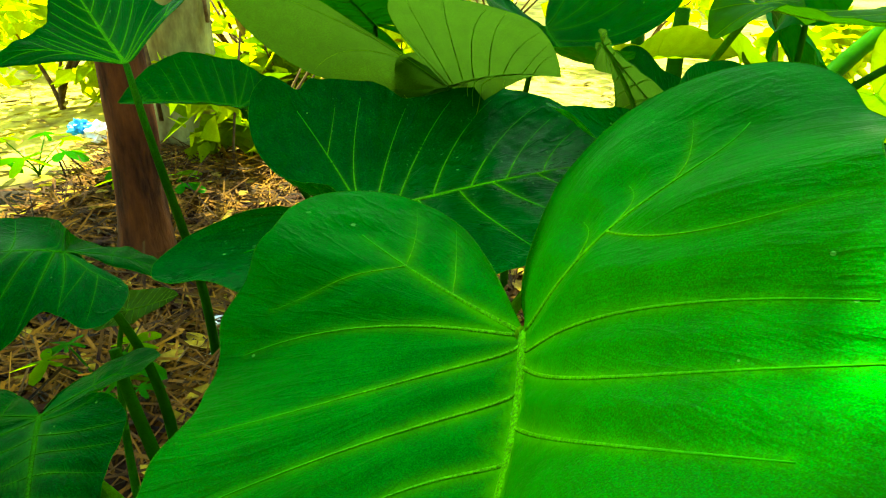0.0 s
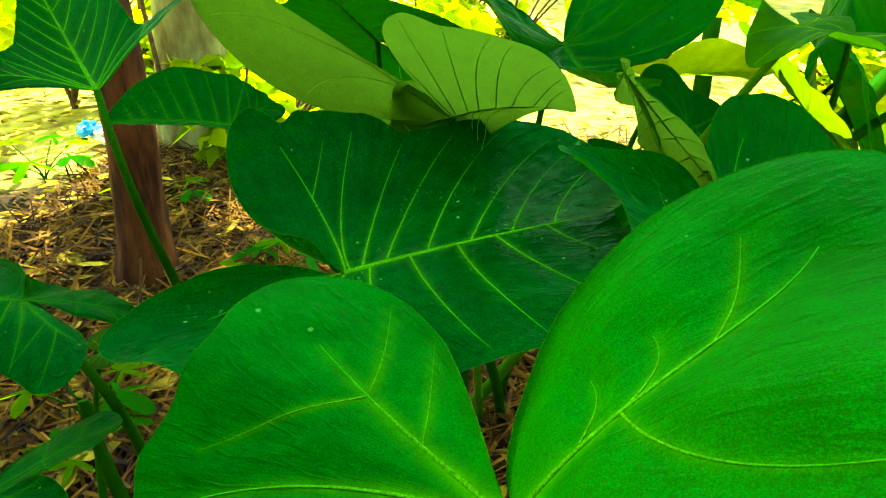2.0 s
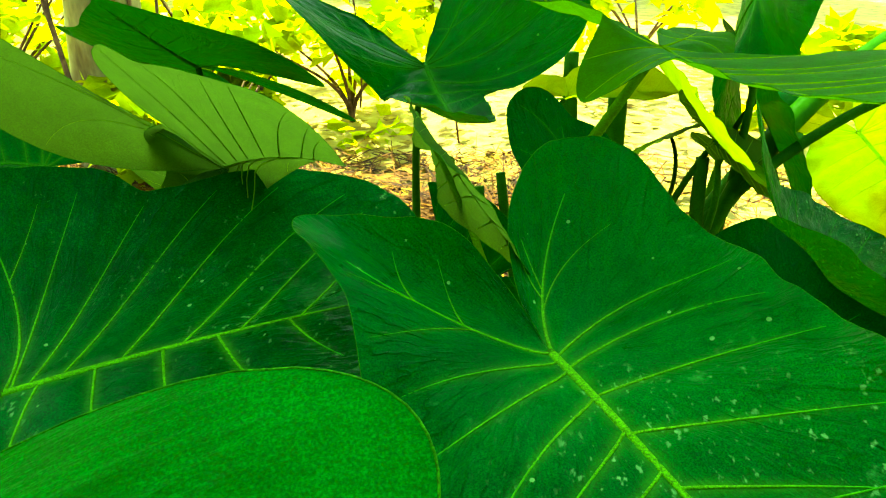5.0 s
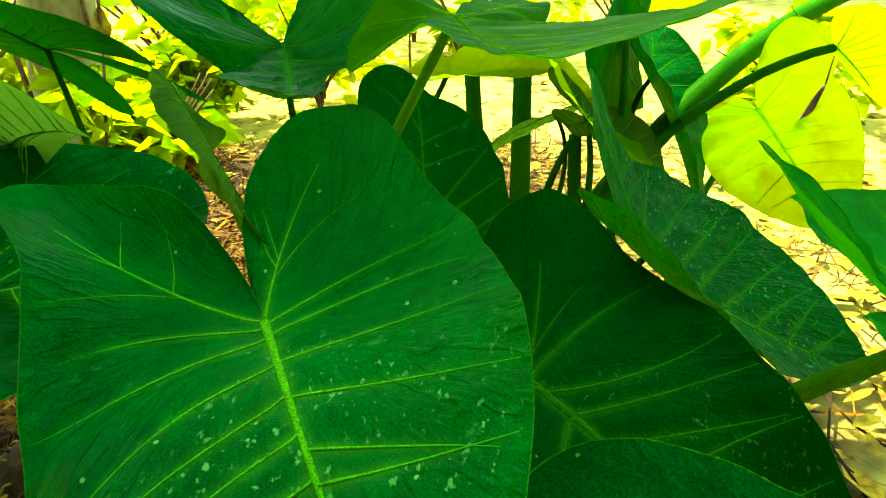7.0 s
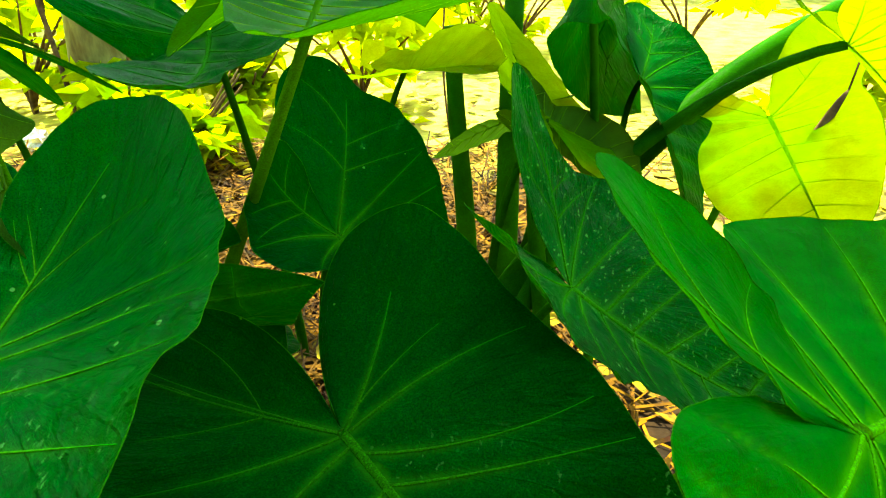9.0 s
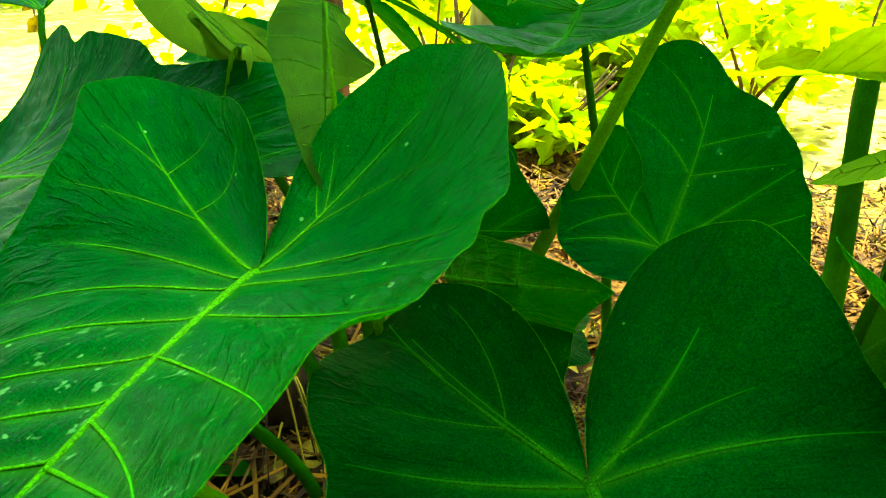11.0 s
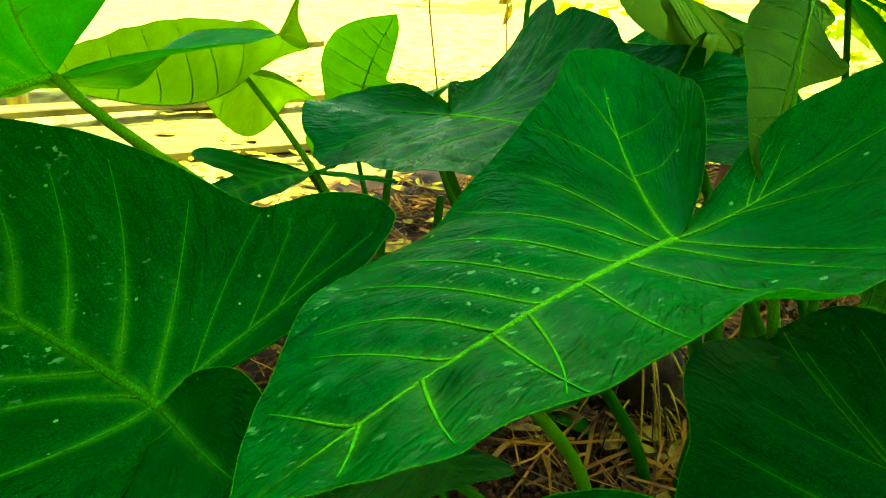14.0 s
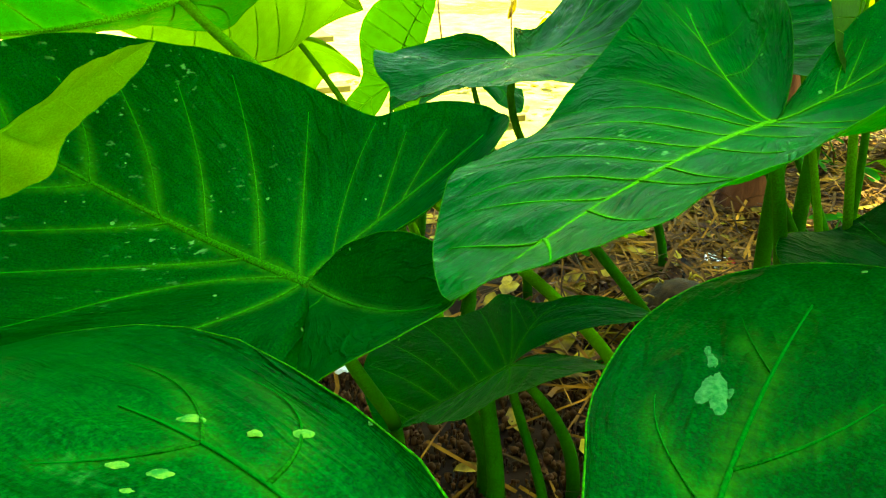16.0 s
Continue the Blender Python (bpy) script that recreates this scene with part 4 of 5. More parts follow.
taro_leaf((-0.444, 0.731, 0.471), (12.4, 12.2, 100.8), 0.225,
          (0.619, 0.491, 0.350, 0.588, 0.225, 1.031), (0.928, 0.079, 0.336, 0.484, 0.521, 1.089),
          (-0.293, 0.085, -1.155, 0.030, -0.458, 0.506, -0.251, 0.253),
          (0.014, -0.105, 0.018, 0.089, -0.064, -0.020, 0.121, -0.043, -0.007, -0.042),
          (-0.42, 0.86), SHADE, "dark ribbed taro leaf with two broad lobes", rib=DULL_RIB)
taro_leaf((-0.361, 1.213, 0.530), (14.7, -13.3, 107.8), 0.196,
          (0.730, 0.510, 0.459, 0.520, 0.500, 0.999), (0.800, 0.523, 0.452, 0.446, 0.481, 1.004),
          (0.397, 0.448, 0.175, 0.183, -0.156, 0.000, -0.018, 0.101),
          (0.019, 0.011, -0.001, -0.000, 0.000, 0.030, 0.009, 0.000, -0.004, -0.001),
          (-0.2, 1.4), SHADE, "small dark taro leaf with a sun fleck", rib=DULL_RIB, fine=False)
taro_leaf((0.644, 1.025, 0.452), (-40.0, 7.1, -99.0), 0.312,
          (0.742, 0.509, 0.459, 0.474, 0.651, 1.006), (0.668, 0.427, 0.608, 0.526, 0.499, 1.016),
          (0.426, 0.338, -0.121, 0.195, 0.211, 0.638, 0.070, -0.315),
          (-0.016, 0.015, -0.015, 0.006, 0.044, 0.004, 0.010, -0.009, 0.022, -0.001),
          (0.5, 1.18), SCARRED, "narrow dark taro leaf with whitish scars", rib=DULL_RIB, pucker=0.012)
taro_leaf((0.426, 0.993, 0.730), (-7.4, -12.9, -165.0), 0.275,
          (1.027, 0.468, 0.326, 0.499, 0.499, 0.954), (0.511, 0.459, 0.274, 0.524, 0.500, 0.926),
          (0.135, 0.092, 0.043, -0.325, 0.153, 0.025, 0.001, -0.347),
          (0.017, 0.023, -0.073, 0.036, 0.005, 0.043, -0.130, 0.075, -0.002, -0.000),
          (0.021, 1.155), THIN, "high mid-green taro leaf overhanging the others", petiole=PETIOLE, stalk=0.008, way=(-0.476, 0.189, -0.859), rise=(0.553, -0.22, 1.0))
taro_leaf((0.178, 1.274, 0.663), (-31.5, 11.0, -167.2), 0.288,
          (0.444, 0.752, 0.493, 0.518, 0.500, 0.941), (0.624, 0.357, 0.632, 0.565, 0.500, 0.854),
          (-0.062, 0.554, 1.479, 0.582, 0.651, 0.000, 0.002, 0.563),
          (0.006, -0.089, 0.032, -0.000, 0.000, -0.038, -0.152, 0.147, -0.023, 0.000),
          (0.15, 1.5), SHADE, "dark taro leaf with a crumpled rolled margin and brown spot", rib=DULL_RIB, pucker=0.02)
taro_leaf((0.947, 1.521, 0.497), (-18.6, 18.7, 178.3), 0.312,
          (0.683, 0.466, 0.419, 0.688, 0.575, 0.984), (0.750, 0.440, 0.263, 0.515, 0.489, 0.996),
          (0.169, 0.104, -0.075, -0.058, -0.061, 0.337, -0.122, 0.009),
          (-0.009, 0.013, -0.006, -0.016, 0.033, -0.018, -0.008, 0.036, 0.003, -0.017),
          (0.9, 1.75), FRESH_LIT, "yellow-green taro leaf in full sun with a torn slit", fine=False)
taro_leaf((0.400, 1.415, 0.585), (12.6, 8.8, -103.4), 0.174,
          (0.809, 0.515, 0.404, 0.527, 0.500, 0.998), (0.761, 0.501, 0.458, 0.520, 0.500, 0.997),
          (0.264, 0.283, 0.088, 0.119, -0.125, -0.000, 0.000, -0.206),
          (0.010, 0.040, -0.045, 0.004, -0.000, -0.012, 0.026, -0.002, 0.001, 0.000),
          (0.35, 1.55), FRESH_LIT, "small bright green taro leaf lit through", fine=False)
taro_leaf((0.750, 1.513, 0.555), (-51.6, -15.0, -120.3), 0.305,
          (0.663, 0.544, 0.544, 0.535, 0.543, 1.007), (0.616, 0.503, 0.460, 0.520, 0.500, 1.000),
          (0.231, 0.275, 0.194, 0.074, -0.205, -0.187, 0.000, 0.129),
          (-0.021, -0.006, 0.024, 0.011, -0.026, 0.021, 0.001, -0.000, 0.000, 0.000),
          (0.75, 1.7), SHADE, "round green taro leaf in half shade", rib=DULL_RIB, fine=False)
taro_leaf((0.609, 1.296, 0.549), (31.5, 31.2, 43.2), 0.239,
          (0.693, 0.398, 0.484, 0.520, 0.500, 0.999), (0.700, 0.500, 0.460, 0.520, 0.500, 1.000),
          (0.224, 0.150, -0.003, 0.000, 0.081, -0.000, 0.000, -0.073),
          (0.009, 0.031, -0.020, 0.001, -0.000, -0.000, 0.000, 0.000, 0.000, 0.000),
          (0.55, 1.45), FRESH_LIT, "pale green taro leaf lit from behind", fine=False)
taro_leaf((0.609, 1.298, 0.544), (-38.8, 27.7, -93.6), 0.169,
          (0.831, 0.300, 0.250, 0.520, 0.500, 0.998), (0.700, 0.300, 0.250, 0.520, 0.500, 1.000),
          (0.160, 0.150, -0.162, 0.000, 0.000, 0.000, 0.000, -0.129),
          (0.008, 0.001, -0.001, -0.000, 0.000, 0.000, 0.000, 0.000, 0.000, 0.000),
          (0.52, 1.42), OLIVE, "folded olive taro leaf tip", fine=False)
taro_leaf((0.657, 1.353, 0.754), (-107.5, 43.5, -109.7), 0.345,
          (0.671, 0.350, 0.300, 0.520, 0.500, 0.998), (0.656, 0.325, 0.332, 0.513, 0.500, 1.000),
          (0.018, 0.089, -0.032, 0.065, 0.372, 0.000, 0.015, -0.149),
          (-0.021, 0.001, 0.000, 0.000, 0.000, -0.033, -0.093, 0.087, 0.010, -0.002),
          (0.7, 1.5), SHADE, "dark crumpled young taro leaf", rib=DULL_RIB, fine=False)
taro_leaf((-0.776, 0.671, 0.387), (104.2, 9.2, 104.3), 0.231,
          (0.788, 0.379, 0.315, 0.535, 0.500, 1.020), (0.449, 0.467, 0.456, 0.520, 0.500, 0.987),
          (-0.097, -0.061, -0.213, -0.090, 0.299, 0.000, 0.000, 0.256),
          (-0.036, 0.005, 0.021, -0.002, 0.000, -0.014, -0.022, 0.000, 0.000, 0.000),
          (-0.75, 0.72), THIN, "light green taro leaf standing on edge", stalk=0.006, fine=False)
taro_leaf((-0.468, 0.886, 0.303), (163.8, -11.4, 88.3), 0.091,
          (0.655, 0.509, 0.409, 0.523, 0.499, 0.996), (0.721, 0.489, 0.481, 0.559, 0.491, 0.998),
          (-0.014, -0.022, -0.169, -0.153, -0.093, 0.020, -0.033, -0.034),
          (-0.017, 0.006, -0.018, 0.001, 0.006, -0.002, 0.002, -0.007, -0.011, 0.002),
          (-0.42, 0.72), OLIVE, "small grey-green taro leaf low behind others", stalk=0.005, fine=False)
taro_leaf((-0.387, 0.533, 0.390), (5.2, 9.9, -156.1), 0.236,
          (0.569, 0.420, 0.194, 0.548, 0.518, 0.922), (0.487, 0.852, 0.077, 0.478, 0.506, 0.961),
          (-0.021, 0.038, -0.099, 0.025, -0.177, -0.088, -0.007, 0.222),
          (-0.032, 0.055, 0.044, -0.043, -0.046, 0.012, 0.059, 0.008, -0.069, 0.011),
          (-0.36, 0.62), SHADE, "drooping dark taro leaf low in shade", stalk=0.006, rib=DULL_RIB, fine=False)
taro_leaf((0.967, 1.337, 0.635), (-33.4, -6.0, -65.4), 0.152,
          (0.722, 0.493, 0.460, 0.520, 0.500, 0.998), (0.753, 0.635, 0.467, 0.519, 0.500, 1.005),
          (0.391, 0.535, 0.242, 0.350, -0.125, 0.000, 0.000, 0.129),
          (0.014, 0.017, -0.001, -0.000, 0.000, 0.012, 0.022, 0.001, -0.000, 0.000),
          (0.45, 1.35), FRESH_LIT, "small crumpled yellow-green taro leaf in sun", stalk=0.010, way=(-0.95, 0.3, -0.25), fine=False)
taro_leaf((0.575, 1.410, 0.525), (-163.8, -30.7, -73.4), 0.148,
          (0.705, 0.502, 0.446, 0.526, 0.498, 0.999), (0.713, 0.493, 0.459, 0.520, 0.500, 1.000),
          (0.084, 0.094, -0.039, 0.037, 0.093, 0.031, 0.000, -0.120),
          (-0.001, -0.002, -0.013, 0.012, -0.002, -0.038, 0.016, 0.005, -0.001, 0.000),
          (0.52, 1.5), OLIVE, "narrow folded green leaf strip in backlight", stalk=0.005, fine=False)
taro_leaf((0.279, 0.194, 0.570), (155.1, -2.7, -170.6), 0.122,
          (0.665, 0.592, 0.435, 0.521, 0.500, 1.002), (0.736, 0.528, 0.458, 0.520, 0.500, 0.999),
          (0.178, 0.211, -0.109, 0.063, -0.036, 0.000, 0.000, -0.272),
          (-0.029, 0.016, -0.009, 0.000, 0.000, -0.021, 0.023, -0.004, 0.000, 0.000),
          (0.2, 0.42), FRESH_LIT, "young pale green taro leaf still partly rolled", stalk=0.005, fine=False)
taro_leaf((0.029, 0.940, 0.633), (64.6, 129.1, 157.4), 0.218,
          (0.520, 0.400, 0.140, 0.110, 0.070, 0.883), (0.543, 0.162, 0.331, 0.360, 0.348, 0.622),
          (-0.510, -0.148, -0.337, 0.124, 0.704, 0.019, 0.046, 0.137),
          (0.047, -0.114, 0.024, 0.033, -0.140, 0.119, -0.274, 0.037, -0.142, 0.105),
          (0.06, 1.1), OLIVE, "olive taro leaf hanging limp with its tip down", stalk=0.005, petiole=PETIOLE, way=(-0.2, 0.5, -0.85), fine=False)
taro_leaf((-0.117, 1.202, 0.671), (-134.5, 134.5, 14.5), 0.148,
          (0.868, 0.777, 0.680, 0.106, 0.886, 0.910), (0.740, 0.729, 0.429, 0.524, 0.864, 1.123),
          (-0.931, 1.233, -0.973, 0.815, 0.267, -0.688, -0.663, 0.051),
          (-0.050, 0.107, -0.084, 0.020, -0.032, 0.026, 0.052, -0.006, -0.002, -0.044),
          (-0.12, 1.3), SHADE, "dark green taro leaf behind a paler one", stalk=0.006, rib=DULL_RIB, way=(0.0, 0.3, -0.95), fine=False)


# ---------------------------------------------------------------- stalks, litter and far details
def taro_stalk(points, r0, r1, label, mat=None):
    foot = points[0]
    top = thing("taro_stalk", (foot[0], foot[1], 0), label, "stalk", "bare taro stalks")
    p = np.asarray(points, float) - np.array([foot[0], foot[1], 0])
    if len(p) == 2:
        line = p[0] + (p[1] - p[0]) * np.linspace(0, 1, 16)[:, None]
    else:
        line = bezier(*p, 20)
    n = len(line)
    line = line + 0.006 * np.sin(np.linspace(0, 5, n))[:, None] * np.array([1, 0.6, 0])
    v, f = tube(line, np.linspace(r0, r1, n), 12)
    part("stem", mesh_from("stem", v, f, [mat or STALK]), top)
    # the thin sheath round the foot
    v, f = tube(line[: max(4, n // 3)] + np.array([0.001, 0, 0]), np.linspace(r0 * 1.35, r0 * 1.04, max(4, n // 3)), 12, cap=False)
    part("sheath", mesh_from("sheath", v, f, [mat or STALK]), top)
    return top


taro_stalk([(0.36, 1.20, -0.02), (0.72, 1.47, 0.55), (1.0, 1.69, 0.62), (1.45, 2.03, 0.70)], 0.026, 0.017, "thick pale green taro stalk leaning across the clump")
taro_stalk([(0.46, 1.62, -0.02), (0.445, 1.64, 0.62)], 0.022, 0.014, "upright dark green taro stalk")
taro_stalk([(0.52, 1.60, -0.02), (0.55, 1.67, 0.66)], 0.026, 0.017, "stout upright taro stalk in shade")
taro_stalk([(0.30, 1.42, -0.02), (0.27, 1.50, 0.40)], 0.013, 0.009, "slim taro stalk in shade")
taro_stalk([(0.36, 1.46, -0.02), (0.31, 1.52, 0.42)], 0.013, 0.009, "slim taro stalk in shade")
taro_stalk([(0.62, 1.30, -0.02), (0.60, 1.30, 0.52)], 0.016, 0.010, "green taro stalk with a pale sheath")
taro_stalk([(0.42, 1.20, -0.02), (0.72, 1.40, 0.50)], 0.018, 0.012, "leaning dark taro stalk")
taro_stalk([(0.02, 0.99, -0.02), (0.02, 0.99, 0.45)], 0.013, 0.009, "upright green taro stalk")
taro_stalk([(-0.03, 1.08, -0.02), (0.0, 1.06, 0.50)], 0.013, 0.008, "upright green taro stalk")
taro_stalk([(0.00, 0.62, -0.02), (0.05, 0.56, 0.22)], 0.012, 0.008, "short green taro stalk near the litter")
taro_stalk([(0.07, 0.60, -0.02), (0.09, 0.58, 0.24)], 0.012, 0.009, "thick dark green taro stalk")
taro_stalk([(0.11, 0.66, -0.02), (0.10, 0.60, 0.25)], 0.007, 0.005, "thin bright green taro stalk")
taro_stalk([(-0.47, 0.62, -0.02), (-0.55, 0.70, 0.34)], 0.011, 0.007, "pale green taro stalk in sun")
taro_stalk([(-0.36, 0.70, -0.02), (-0.42, 0.76, 0.32)], 0.011, 0.007, "pale green taro stalk in sun")


def old_trunk():
    top = thing("old_tree", (-1.08, 2.85, 0), "pale lichen-grown tree trunk hung with dry vines", "tree")
    s = np.linspace(0, 1, 40)
    line = np.stack([0.03 * np.sin(s * 6), 0.02 * np.cos(s * 5), -0.05 + 3.4 * s], -1)
    v, f = tube(line, 0.125 + 0.06 * np.exp(-s * 14) - 0.02 * s, 24)
    v = np.array([p + np.array([p[0], p[1], 0]) * 0.28 * noise.noise(Vector((p[0] * 9, p[1] * 9, p[2] * 2.2))) for p in np.asarray(v)])
    part("trunk", mesh_from("trunk", v, f, [LICHEN]), top)
    rng = random.Random(3)
    for k in range(9):
        a = rng.uniform(3.4, 6.6)
        x, y = 0.19 * math.cos(a), 0.19 * math.sin(a)
        h = rng.uniform(0.1, 0.9)
        ln = np.array([(x + 0.035 * math.sin(t * 7 + k) , y + 0.03 * math.cos(t * 5 + k), h + (2.8 - h) * t) for t in np.linspace(0, 1, 24)])
        v, f = tube(ln, np.full(24, rng.uniform(0.004, 0.010)), 6)
        part("vine", mesh_from("vine", v, f, [VINE]), top, "dry hanging vine")
    v, f = leaf_cloud(rng, 160, (0, -0.12, 1.0), (0.22, 0.2, 0.9), 0.08)
    tagged(part("climber", mesh_from("climber", v, f, [BUSH]), top, "yellow-green climbing leaves"), kind="stuff")
    return top


old_trunk()


def hanging_vine(x, y, low, high, seed):
    rng = random.Random(seed)
    top = thing("hanging_vine", (x, y, low), "thin brown hanging vine with withered leaves", "vine", "hanging vines")
    n = 26
    t = np.linspace(0, 1, n)
    ln = np.stack([0.05 * np.sin(t * 8 + seed), 0.04 * np.cos(t * 6 + seed), (high - low) * t], -1)
    v, f = tube(ln, np.full(n, 0.005), 6)
    part("stem", mesh_from("stem", v, f, [VINE]), top)
    for k in range(5):
        p = ln[rng.randrange(2, 16)]
        v, f = litter_leaf(rng, 0.06)
        ob = part("withered_leaf", mesh_from("withered_leaf", v, f, [DEAD]), top)
        ob.matrix_basis = Matrix.Translation(p) @ pose(0, 0, 0, rng.uniform(60, 120), rng.uniform(0, 360), rng.uniform(0, 360))
    return top


def litter_leaf(rng, n):
    """One curled dry leaf with a crooked outline."""
    verts, faces = [], []
    w, cup = n * rng.uniform(0.35, 0.55), rng.uniform(0.2, 0.7)
    for i in range(7):
        t = -1 + i / 3
        half = w * (1 - abs(t) ** 2.2) * rng.uniform(0.8, 1.1) + 0.001
        for q in (-1, -0.4, 0.4, 1):
            verts.append((t * n, q * half, abs(q) * half * cup + 0.25 * n * cup * t * t + rng.uniform(-0.002, 0.002)))
    for i in range(6):
        for j in range(3):
            a = i * 4 + j
            faces.append((a, a + 4, a + 5, a + 1))
    return verts, faces


for i, (x, y, lo, hi) in enumerate(((-0.72, 2.40, 0.02, 2.2), (-1.45, 3.4, 0.05, 2.4), (-0.25, 3.3, 0.1, 2.3), (-2.6, 1.35, 0.03, 2.2), (-3.0, 1.9, 0.04, 2.3), (0.25, 3.0, 0.05, 2.4))):
    hanging_vine(x, y, lo, hi, 5 + i)


def dry_leaf(x, y, n, yaw, seed, mat, label, name="dry_leaf"):
    rng = random.Random(seed)
    v, f = litter_leaf(rng, n)
    ob = new(name, mesh_from(name, v, f, [mat]))
    ob.matrix_world = pose(x, y, ground_height(x, y) + 0.012, rng.uniform(-15, 15), rng.uniform(-15, 15), yaw)
    return tagged(ob, label, "leaf", "dry leaves")


rng = random.Random(21)
for i in range(60):
    x, y = rng.uniform(-1.1, 0.2), rng.uniform(0.85, 1.9)
    dry_leaf(x, y, rng.uniform(0.03, 0.065), rng.uniform(0, 360), 300 + i, DEAD, "curled yellowish dry leaf on straw")
for i, (x, y, n) in enumerate(((-0.17, 0.38, 0.028), (-0.03, 0.60, 0.022), (-0.10, 0.70, 0.03), (0.03, 0.52, 0.02), (-0.22, 0.52, 0.022), (-0.26, 0.62, 0.03), (-0.02, 0.42, 0.016))):
    dry_leaf(x, y, n, 75 * i + 20, 380 + i, DEAD, "small yellowish dry leaf on bare earth")
dry_leaf(-0.16, 0.90, 0.05, 200, 2, THIN, "small fallen green leaf on dark soil")
dry_leaf(-0.49, 1.18, 0.05, 60, 3, WHITE, "bleached papery leaf scrap on the soil")


def corm():
    """The swollen brown foot of an old taro plant."""
    top = thing("taro_corm", (-0.20, 1.05, 0), "dark fibrous taro corm half sunk in soil", "corm")
    rng = random.Random(8)
    verts, faces, n, m = [], [], 20, 12
    for i in range(m + 1):
        h = math.pi * i / m
        for k in range(n):
            a = 2 * math.pi * k / n
            r = 0.075 * math.sin(h) * (1 + 0.10 * noise.noise((math.cos(a) * 3, math.sin(a) * 3, h * 4)))
            verts.append((r * math.cos(a), r * math.sin(a), 0.055 - 0.085 * math.cos(h)))
    for i in range(m):
        for k in range(n):
            a, b = i * n + k, i * n + (k + 1) % n
            faces.append((a, b, b + n, a + n))
    part("bulb", mesh_from("bulb", verts, faces, [CORM]), top)
    for k in range(70):
        a = rng.uniform(0, 6.28)
        lift = rng.uniform(0.02, 0.135)
        ring = 0.077 * math.sqrt(max(0.05, 1 - ((lift - 0.055) / 0.085) ** 2))
        p0 = np.array([ring * math.cos(a), ring * math.sin(a), lift])
        p3 = np.array([0.17 * math.cos(a + rng.uniform(-0.4, 0.4)), 0.17 * math.sin(a), 0.0])
        v, f = tube(bezier(p0, p0 * 1.3, p3 + [0, 0, 0.03], p3, 8), np.linspace(0.0022, 0.001, 8), 5)
        part("root", mesh_from("root", v, f, [DEAD if k % 3 else CORM]), top)
    return top


corm()


def crumpled_bag(x, y, size, mats, label, name="plastic_bag"):
    rng = random.Random(31)
    top = thing(name, (x, y, 0), label, "bag")
    for k, m in enumerate(mats):
        bm = bmesh.new()
        bmesh.ops.create_icosphere(bm, subdivisions=3, radius=size * (1.0 if k else 0.7))
        for v in bm.verts:
            c = v.co.normalized()
            v.co *= 0.75 + 0.5 * noise.noise(c * 2.3 + Vector((k * 5, 0, 0))) + 0.18 * noise.noise(c * 7)
            v.co.z = max(v.co.z * 0.8, -size * 0.3)
        me = bpy.data.meshes.new("film")
        bm.to_mesh(me)
        bm.free()
        me.materials.append(m)
        ob = part("film", me, top, "blue film" if m is BLUE else "white film")
        ob.location = (size * 0.9 * (k - 0.5), size * 0.2 * k, size * (0.35 if k else 0.75))
    return top


crumpled_bag(-1.48, 2.80, 0.075, [BLUE, WHITE], "crumpled blue and white plastic bag on the ground")
crumpled_bag(-0.27, 0.46, 0.035, [WHITE], "white scrap of plastic on the litter", "plastic_scrap")


def packet():
    top = thing("packet", (-0.50, 1.36, ground_height(-0.5, 1.36) + 0.02), "small white and red paper packet on straw", "packet")
    for name, x, w, m in (("wrapper", 0.0, 0.05, WHITE), ("label", 0.034, 0.018, RED)):
        bm = bmesh.new()
        bmesh.ops.create_grid(bm, x_segments=8, y_segments=6, size=0.5)
        for v in bm.verts:
            v.co = Vector((v.co.x * w + x, v.co.y * 0.05, 0.008 * noise.noise((v.co.x * 4, v.co.y * 4, x * 50)) + (0.003 if name == "label" else 0)))
        bmesh.ops.solidify(bm, geom=bm.faces[:], thickness=0.002)
        me = bpy.data.meshes.new(name)
        bm.to_mesh(me)
        bm.free()
        me.materials.append(m)
        part(name, me, top)
    top.rotation_euler = (0.3, 0.1, 0.8)
    return top


packet()


def board(x, y, z, length, width, thick, yaw, tilt, label):
    bm = bmesh.new()
    bmesh.ops.create_cube(bm, size=1)
    bmesh.ops.subdivide_edges(bm, edges=bm.edges[:], cuts=6, use_grid_fill=True)
    for v in bm.verts:
        v.co = Vector((v.co.x * width, v.co.y * length, v.co.z * thick))
        v.co += Vector((0.3, 0.5, 1)) * 0.008 * noise.noise(v.co * 4 + Vector((x, y, 0)))
    bmesh.ops.bevel(bm, geom=[e for e in bm.edges if e.calc_face_angle(0) > 1.0], offset=0.004, segments=1, affect="EDGES")
    me = bpy.data.meshes.new("weathered_board")
    bm.to_mesh(me)
    bm.free()
    me.materials.append(BOARD)
    ob = new("weathered_board", me)
    ob.matrix_world = pose(x, y, z, tilt, 0, yaw)
    return tagged(ob, label, "board", "weathered boards")


board(-2.95, -0.25, 0.16, 2.2, 0.34, 0.03, 6, 2, "sun-bleached wooden board propped off the ground")
board(-2.38, -0.15, 0.05, 2.0, 0.12, 0.03, 4, 0, "narrow pale board lying on the ground")
board(-1.98, 0.25, 0.012, 2.4, 0.42, 0.03, 3, 0, "wide pale board flat on the ground")
board(-2.62, 0.38, 0.06, 0.5, 0.22, 0.08, 8, 0, "short dark-edged board block under the propped board")


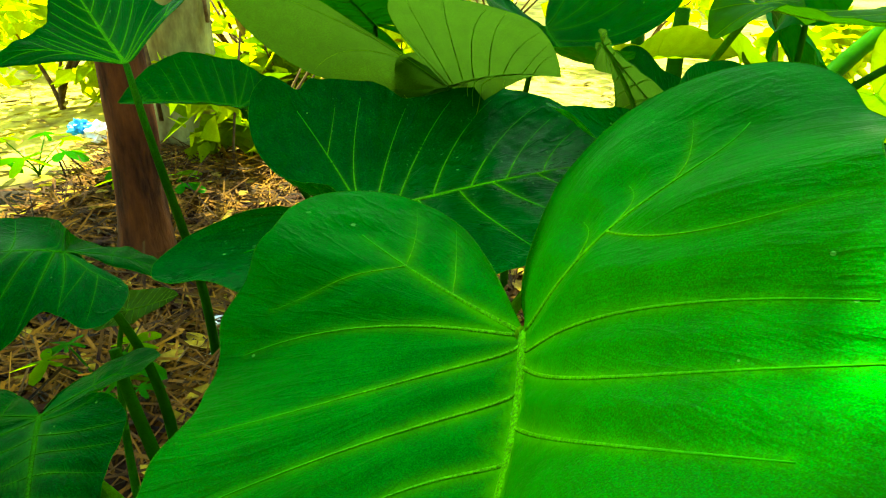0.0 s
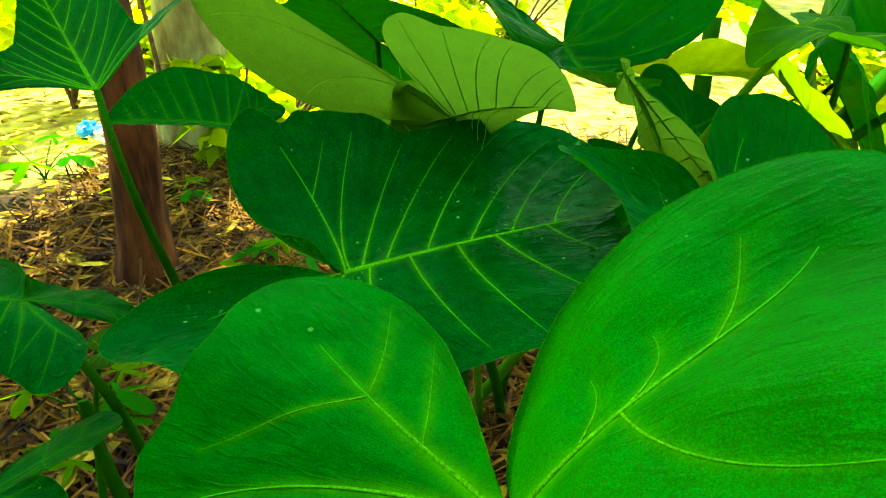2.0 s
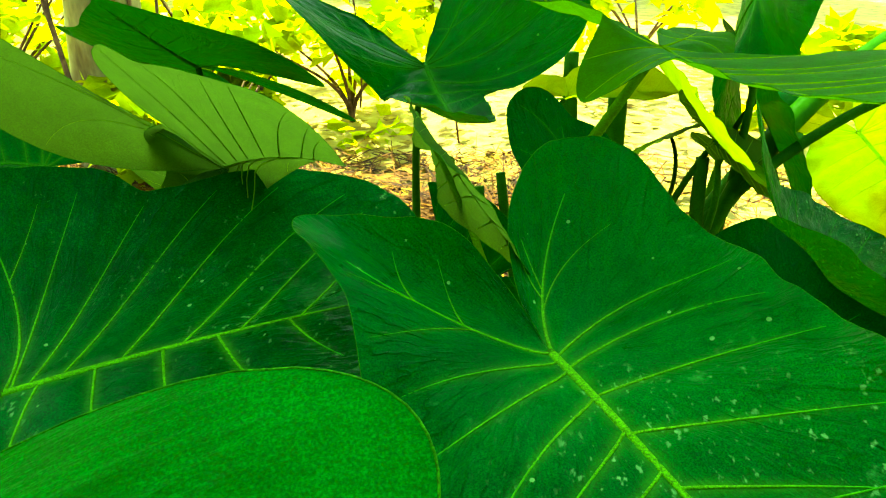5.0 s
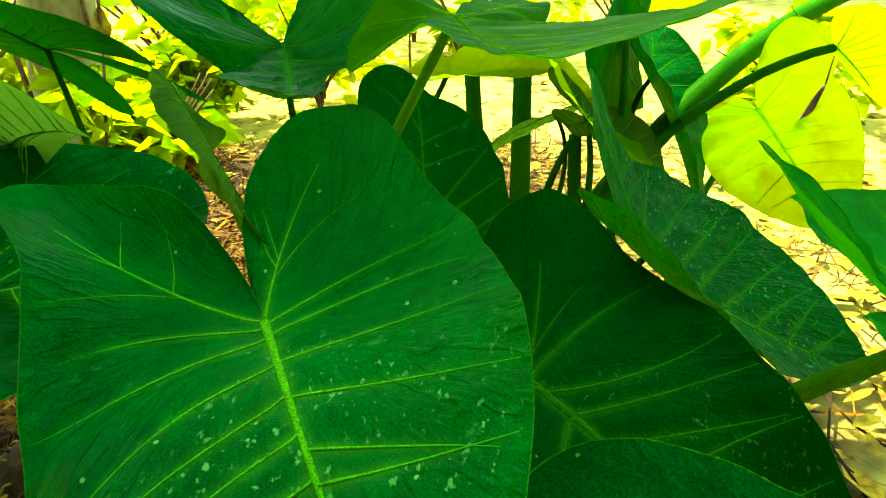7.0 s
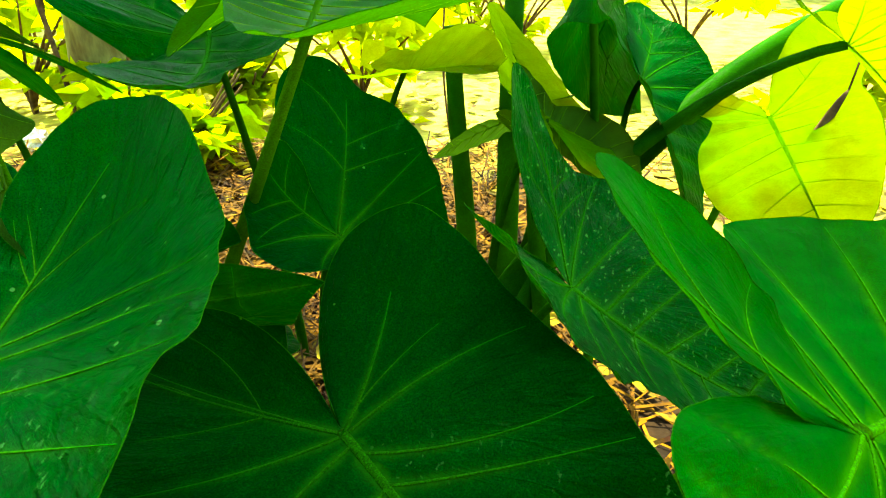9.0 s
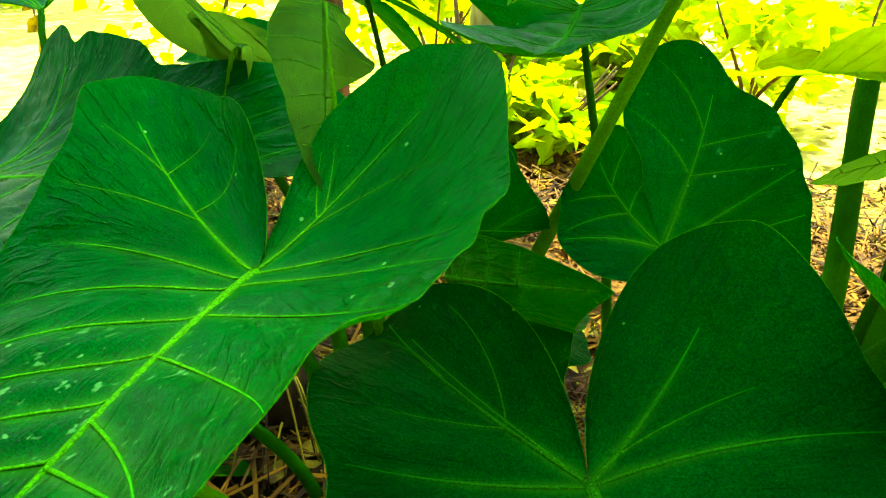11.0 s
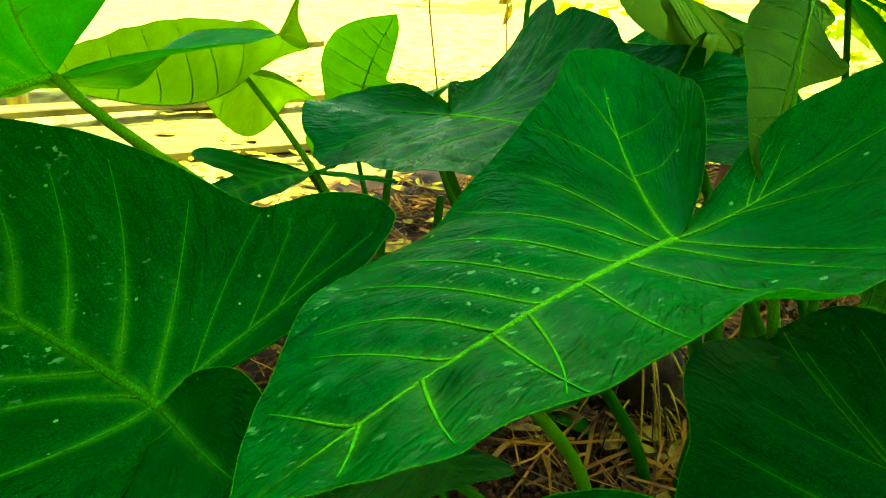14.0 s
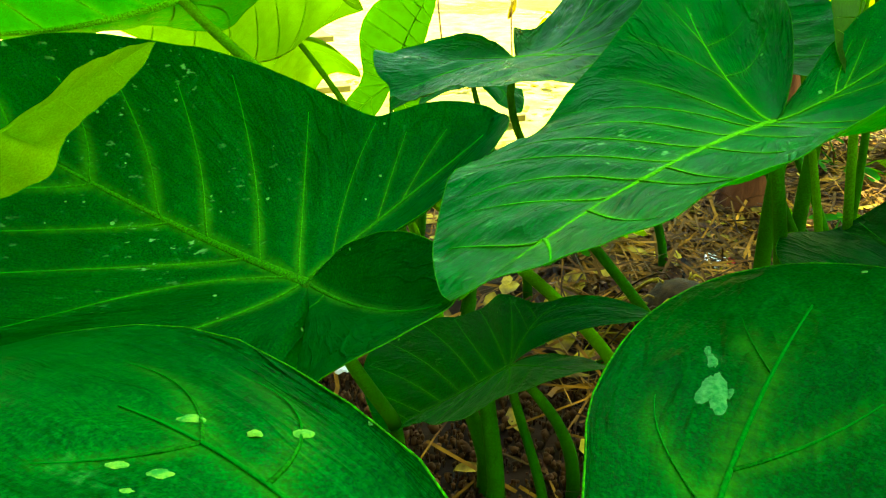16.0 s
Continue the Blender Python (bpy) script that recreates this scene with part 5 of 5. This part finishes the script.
def post(x, y, h, r, label):
    top = thing("post", (x, y, 0), label, "post")
    v, f = tube([(0, 0, -0.1), (0.005, 0, h * 0.5), (0, 0.004, h)], [r, r * 0.96, r * 0.93], 16)
    part("pole", mesh_from("pole", v, f, [LICHEN]), top)
    return top


post(-2.72, -0.49, 0.5, 0.045, "short yellowed bamboo post beside the boards")


def weed(x, y, size, count, seed):
    """A low weed with lobed leaves."""
    rng = random.Random(seed)
    top = thing("weed", (x, y, 0), "low pale green weed with lobed leaves", "weed", "low weeds")
    for k in range(count):
        a = 6.283 * k / count + rng.uniform(-0.4, 0.4)
        end = np.array([size * math.cos(a), size * math.sin(a), size * rng.uniform(0.5, 1.1)])
        v, f = tube(bezier((0, 0, -0.01), (0, 0, size * 0.4), end * 0.8, end, 8), np.linspace(0.003, 0.0018, 8), 6)
        part("stem", mesh_from("stem", v, f, [STALK]), top)
        n, verts, faces = size * rng.uniform(0.7, 1.1), [end], []
        for i in range(33):
            w = -2.6 + 5.2 * i / 32
            r = n * (0.62 + 0.38 * math.cos(5 * w)) * (0.75 + 0.25 * math.cos(w))
            q = np.array([math.cos(a + w) * r, math.sin(a + w) * r, 0.15 * r * math.sin(3 * w) - 0.25 * r * r / n])
            verts.append(end + q)
        faces = [(0, i, i + 1) for i in range(1, 33)]
        part("lobed_leaf", mesh_from("lobed_leaf", verts, faces, [FRESH_LIT if k % 2 else THIN]), top)
    return top


weed(-0.66, 1.10, 0.08, 5, 1)
weed(-0.60, 1.00, 0.06, 4, 2)
weed(-1.45, 2.35, 0.12, 6, 3)
weed(-0.95, 2.15, 0.10, 5, 4)
weed(-0.45, 1.62, 0.09, 5, 5)


def dry_strip():
    """A withered strip of leaf that hangs before the sunlit blade."""
    top = thing("dry_strip", (0.975, 1.435, 0.447), "dark withered strip of leaf hanging in the sun", "dry leaf")
    t = np.linspace(0, 1, 12)
    line = np.stack([0.062 * t, 0.05 * t, 0.10 * t + 0.01 * np.sin(3 * t)], -1)
    v, f = tube(line, 0.010 * (1 - t) ** 0.6 + 0.0015, 8, 0.25)
    part("blade", mesh_from("blade", v, f, [VINE]), top)
    v, f = tube([line[-1], line[-1] + [0.02, 0.03, 0.05], line[-1] + [0.045, 0.06, 0.09]], [0.0016, 0.0014, 0.0012], 6)
    part("stem", mesh_from("stem", v, f, [VINE]), top)
    return top


dry_strip()
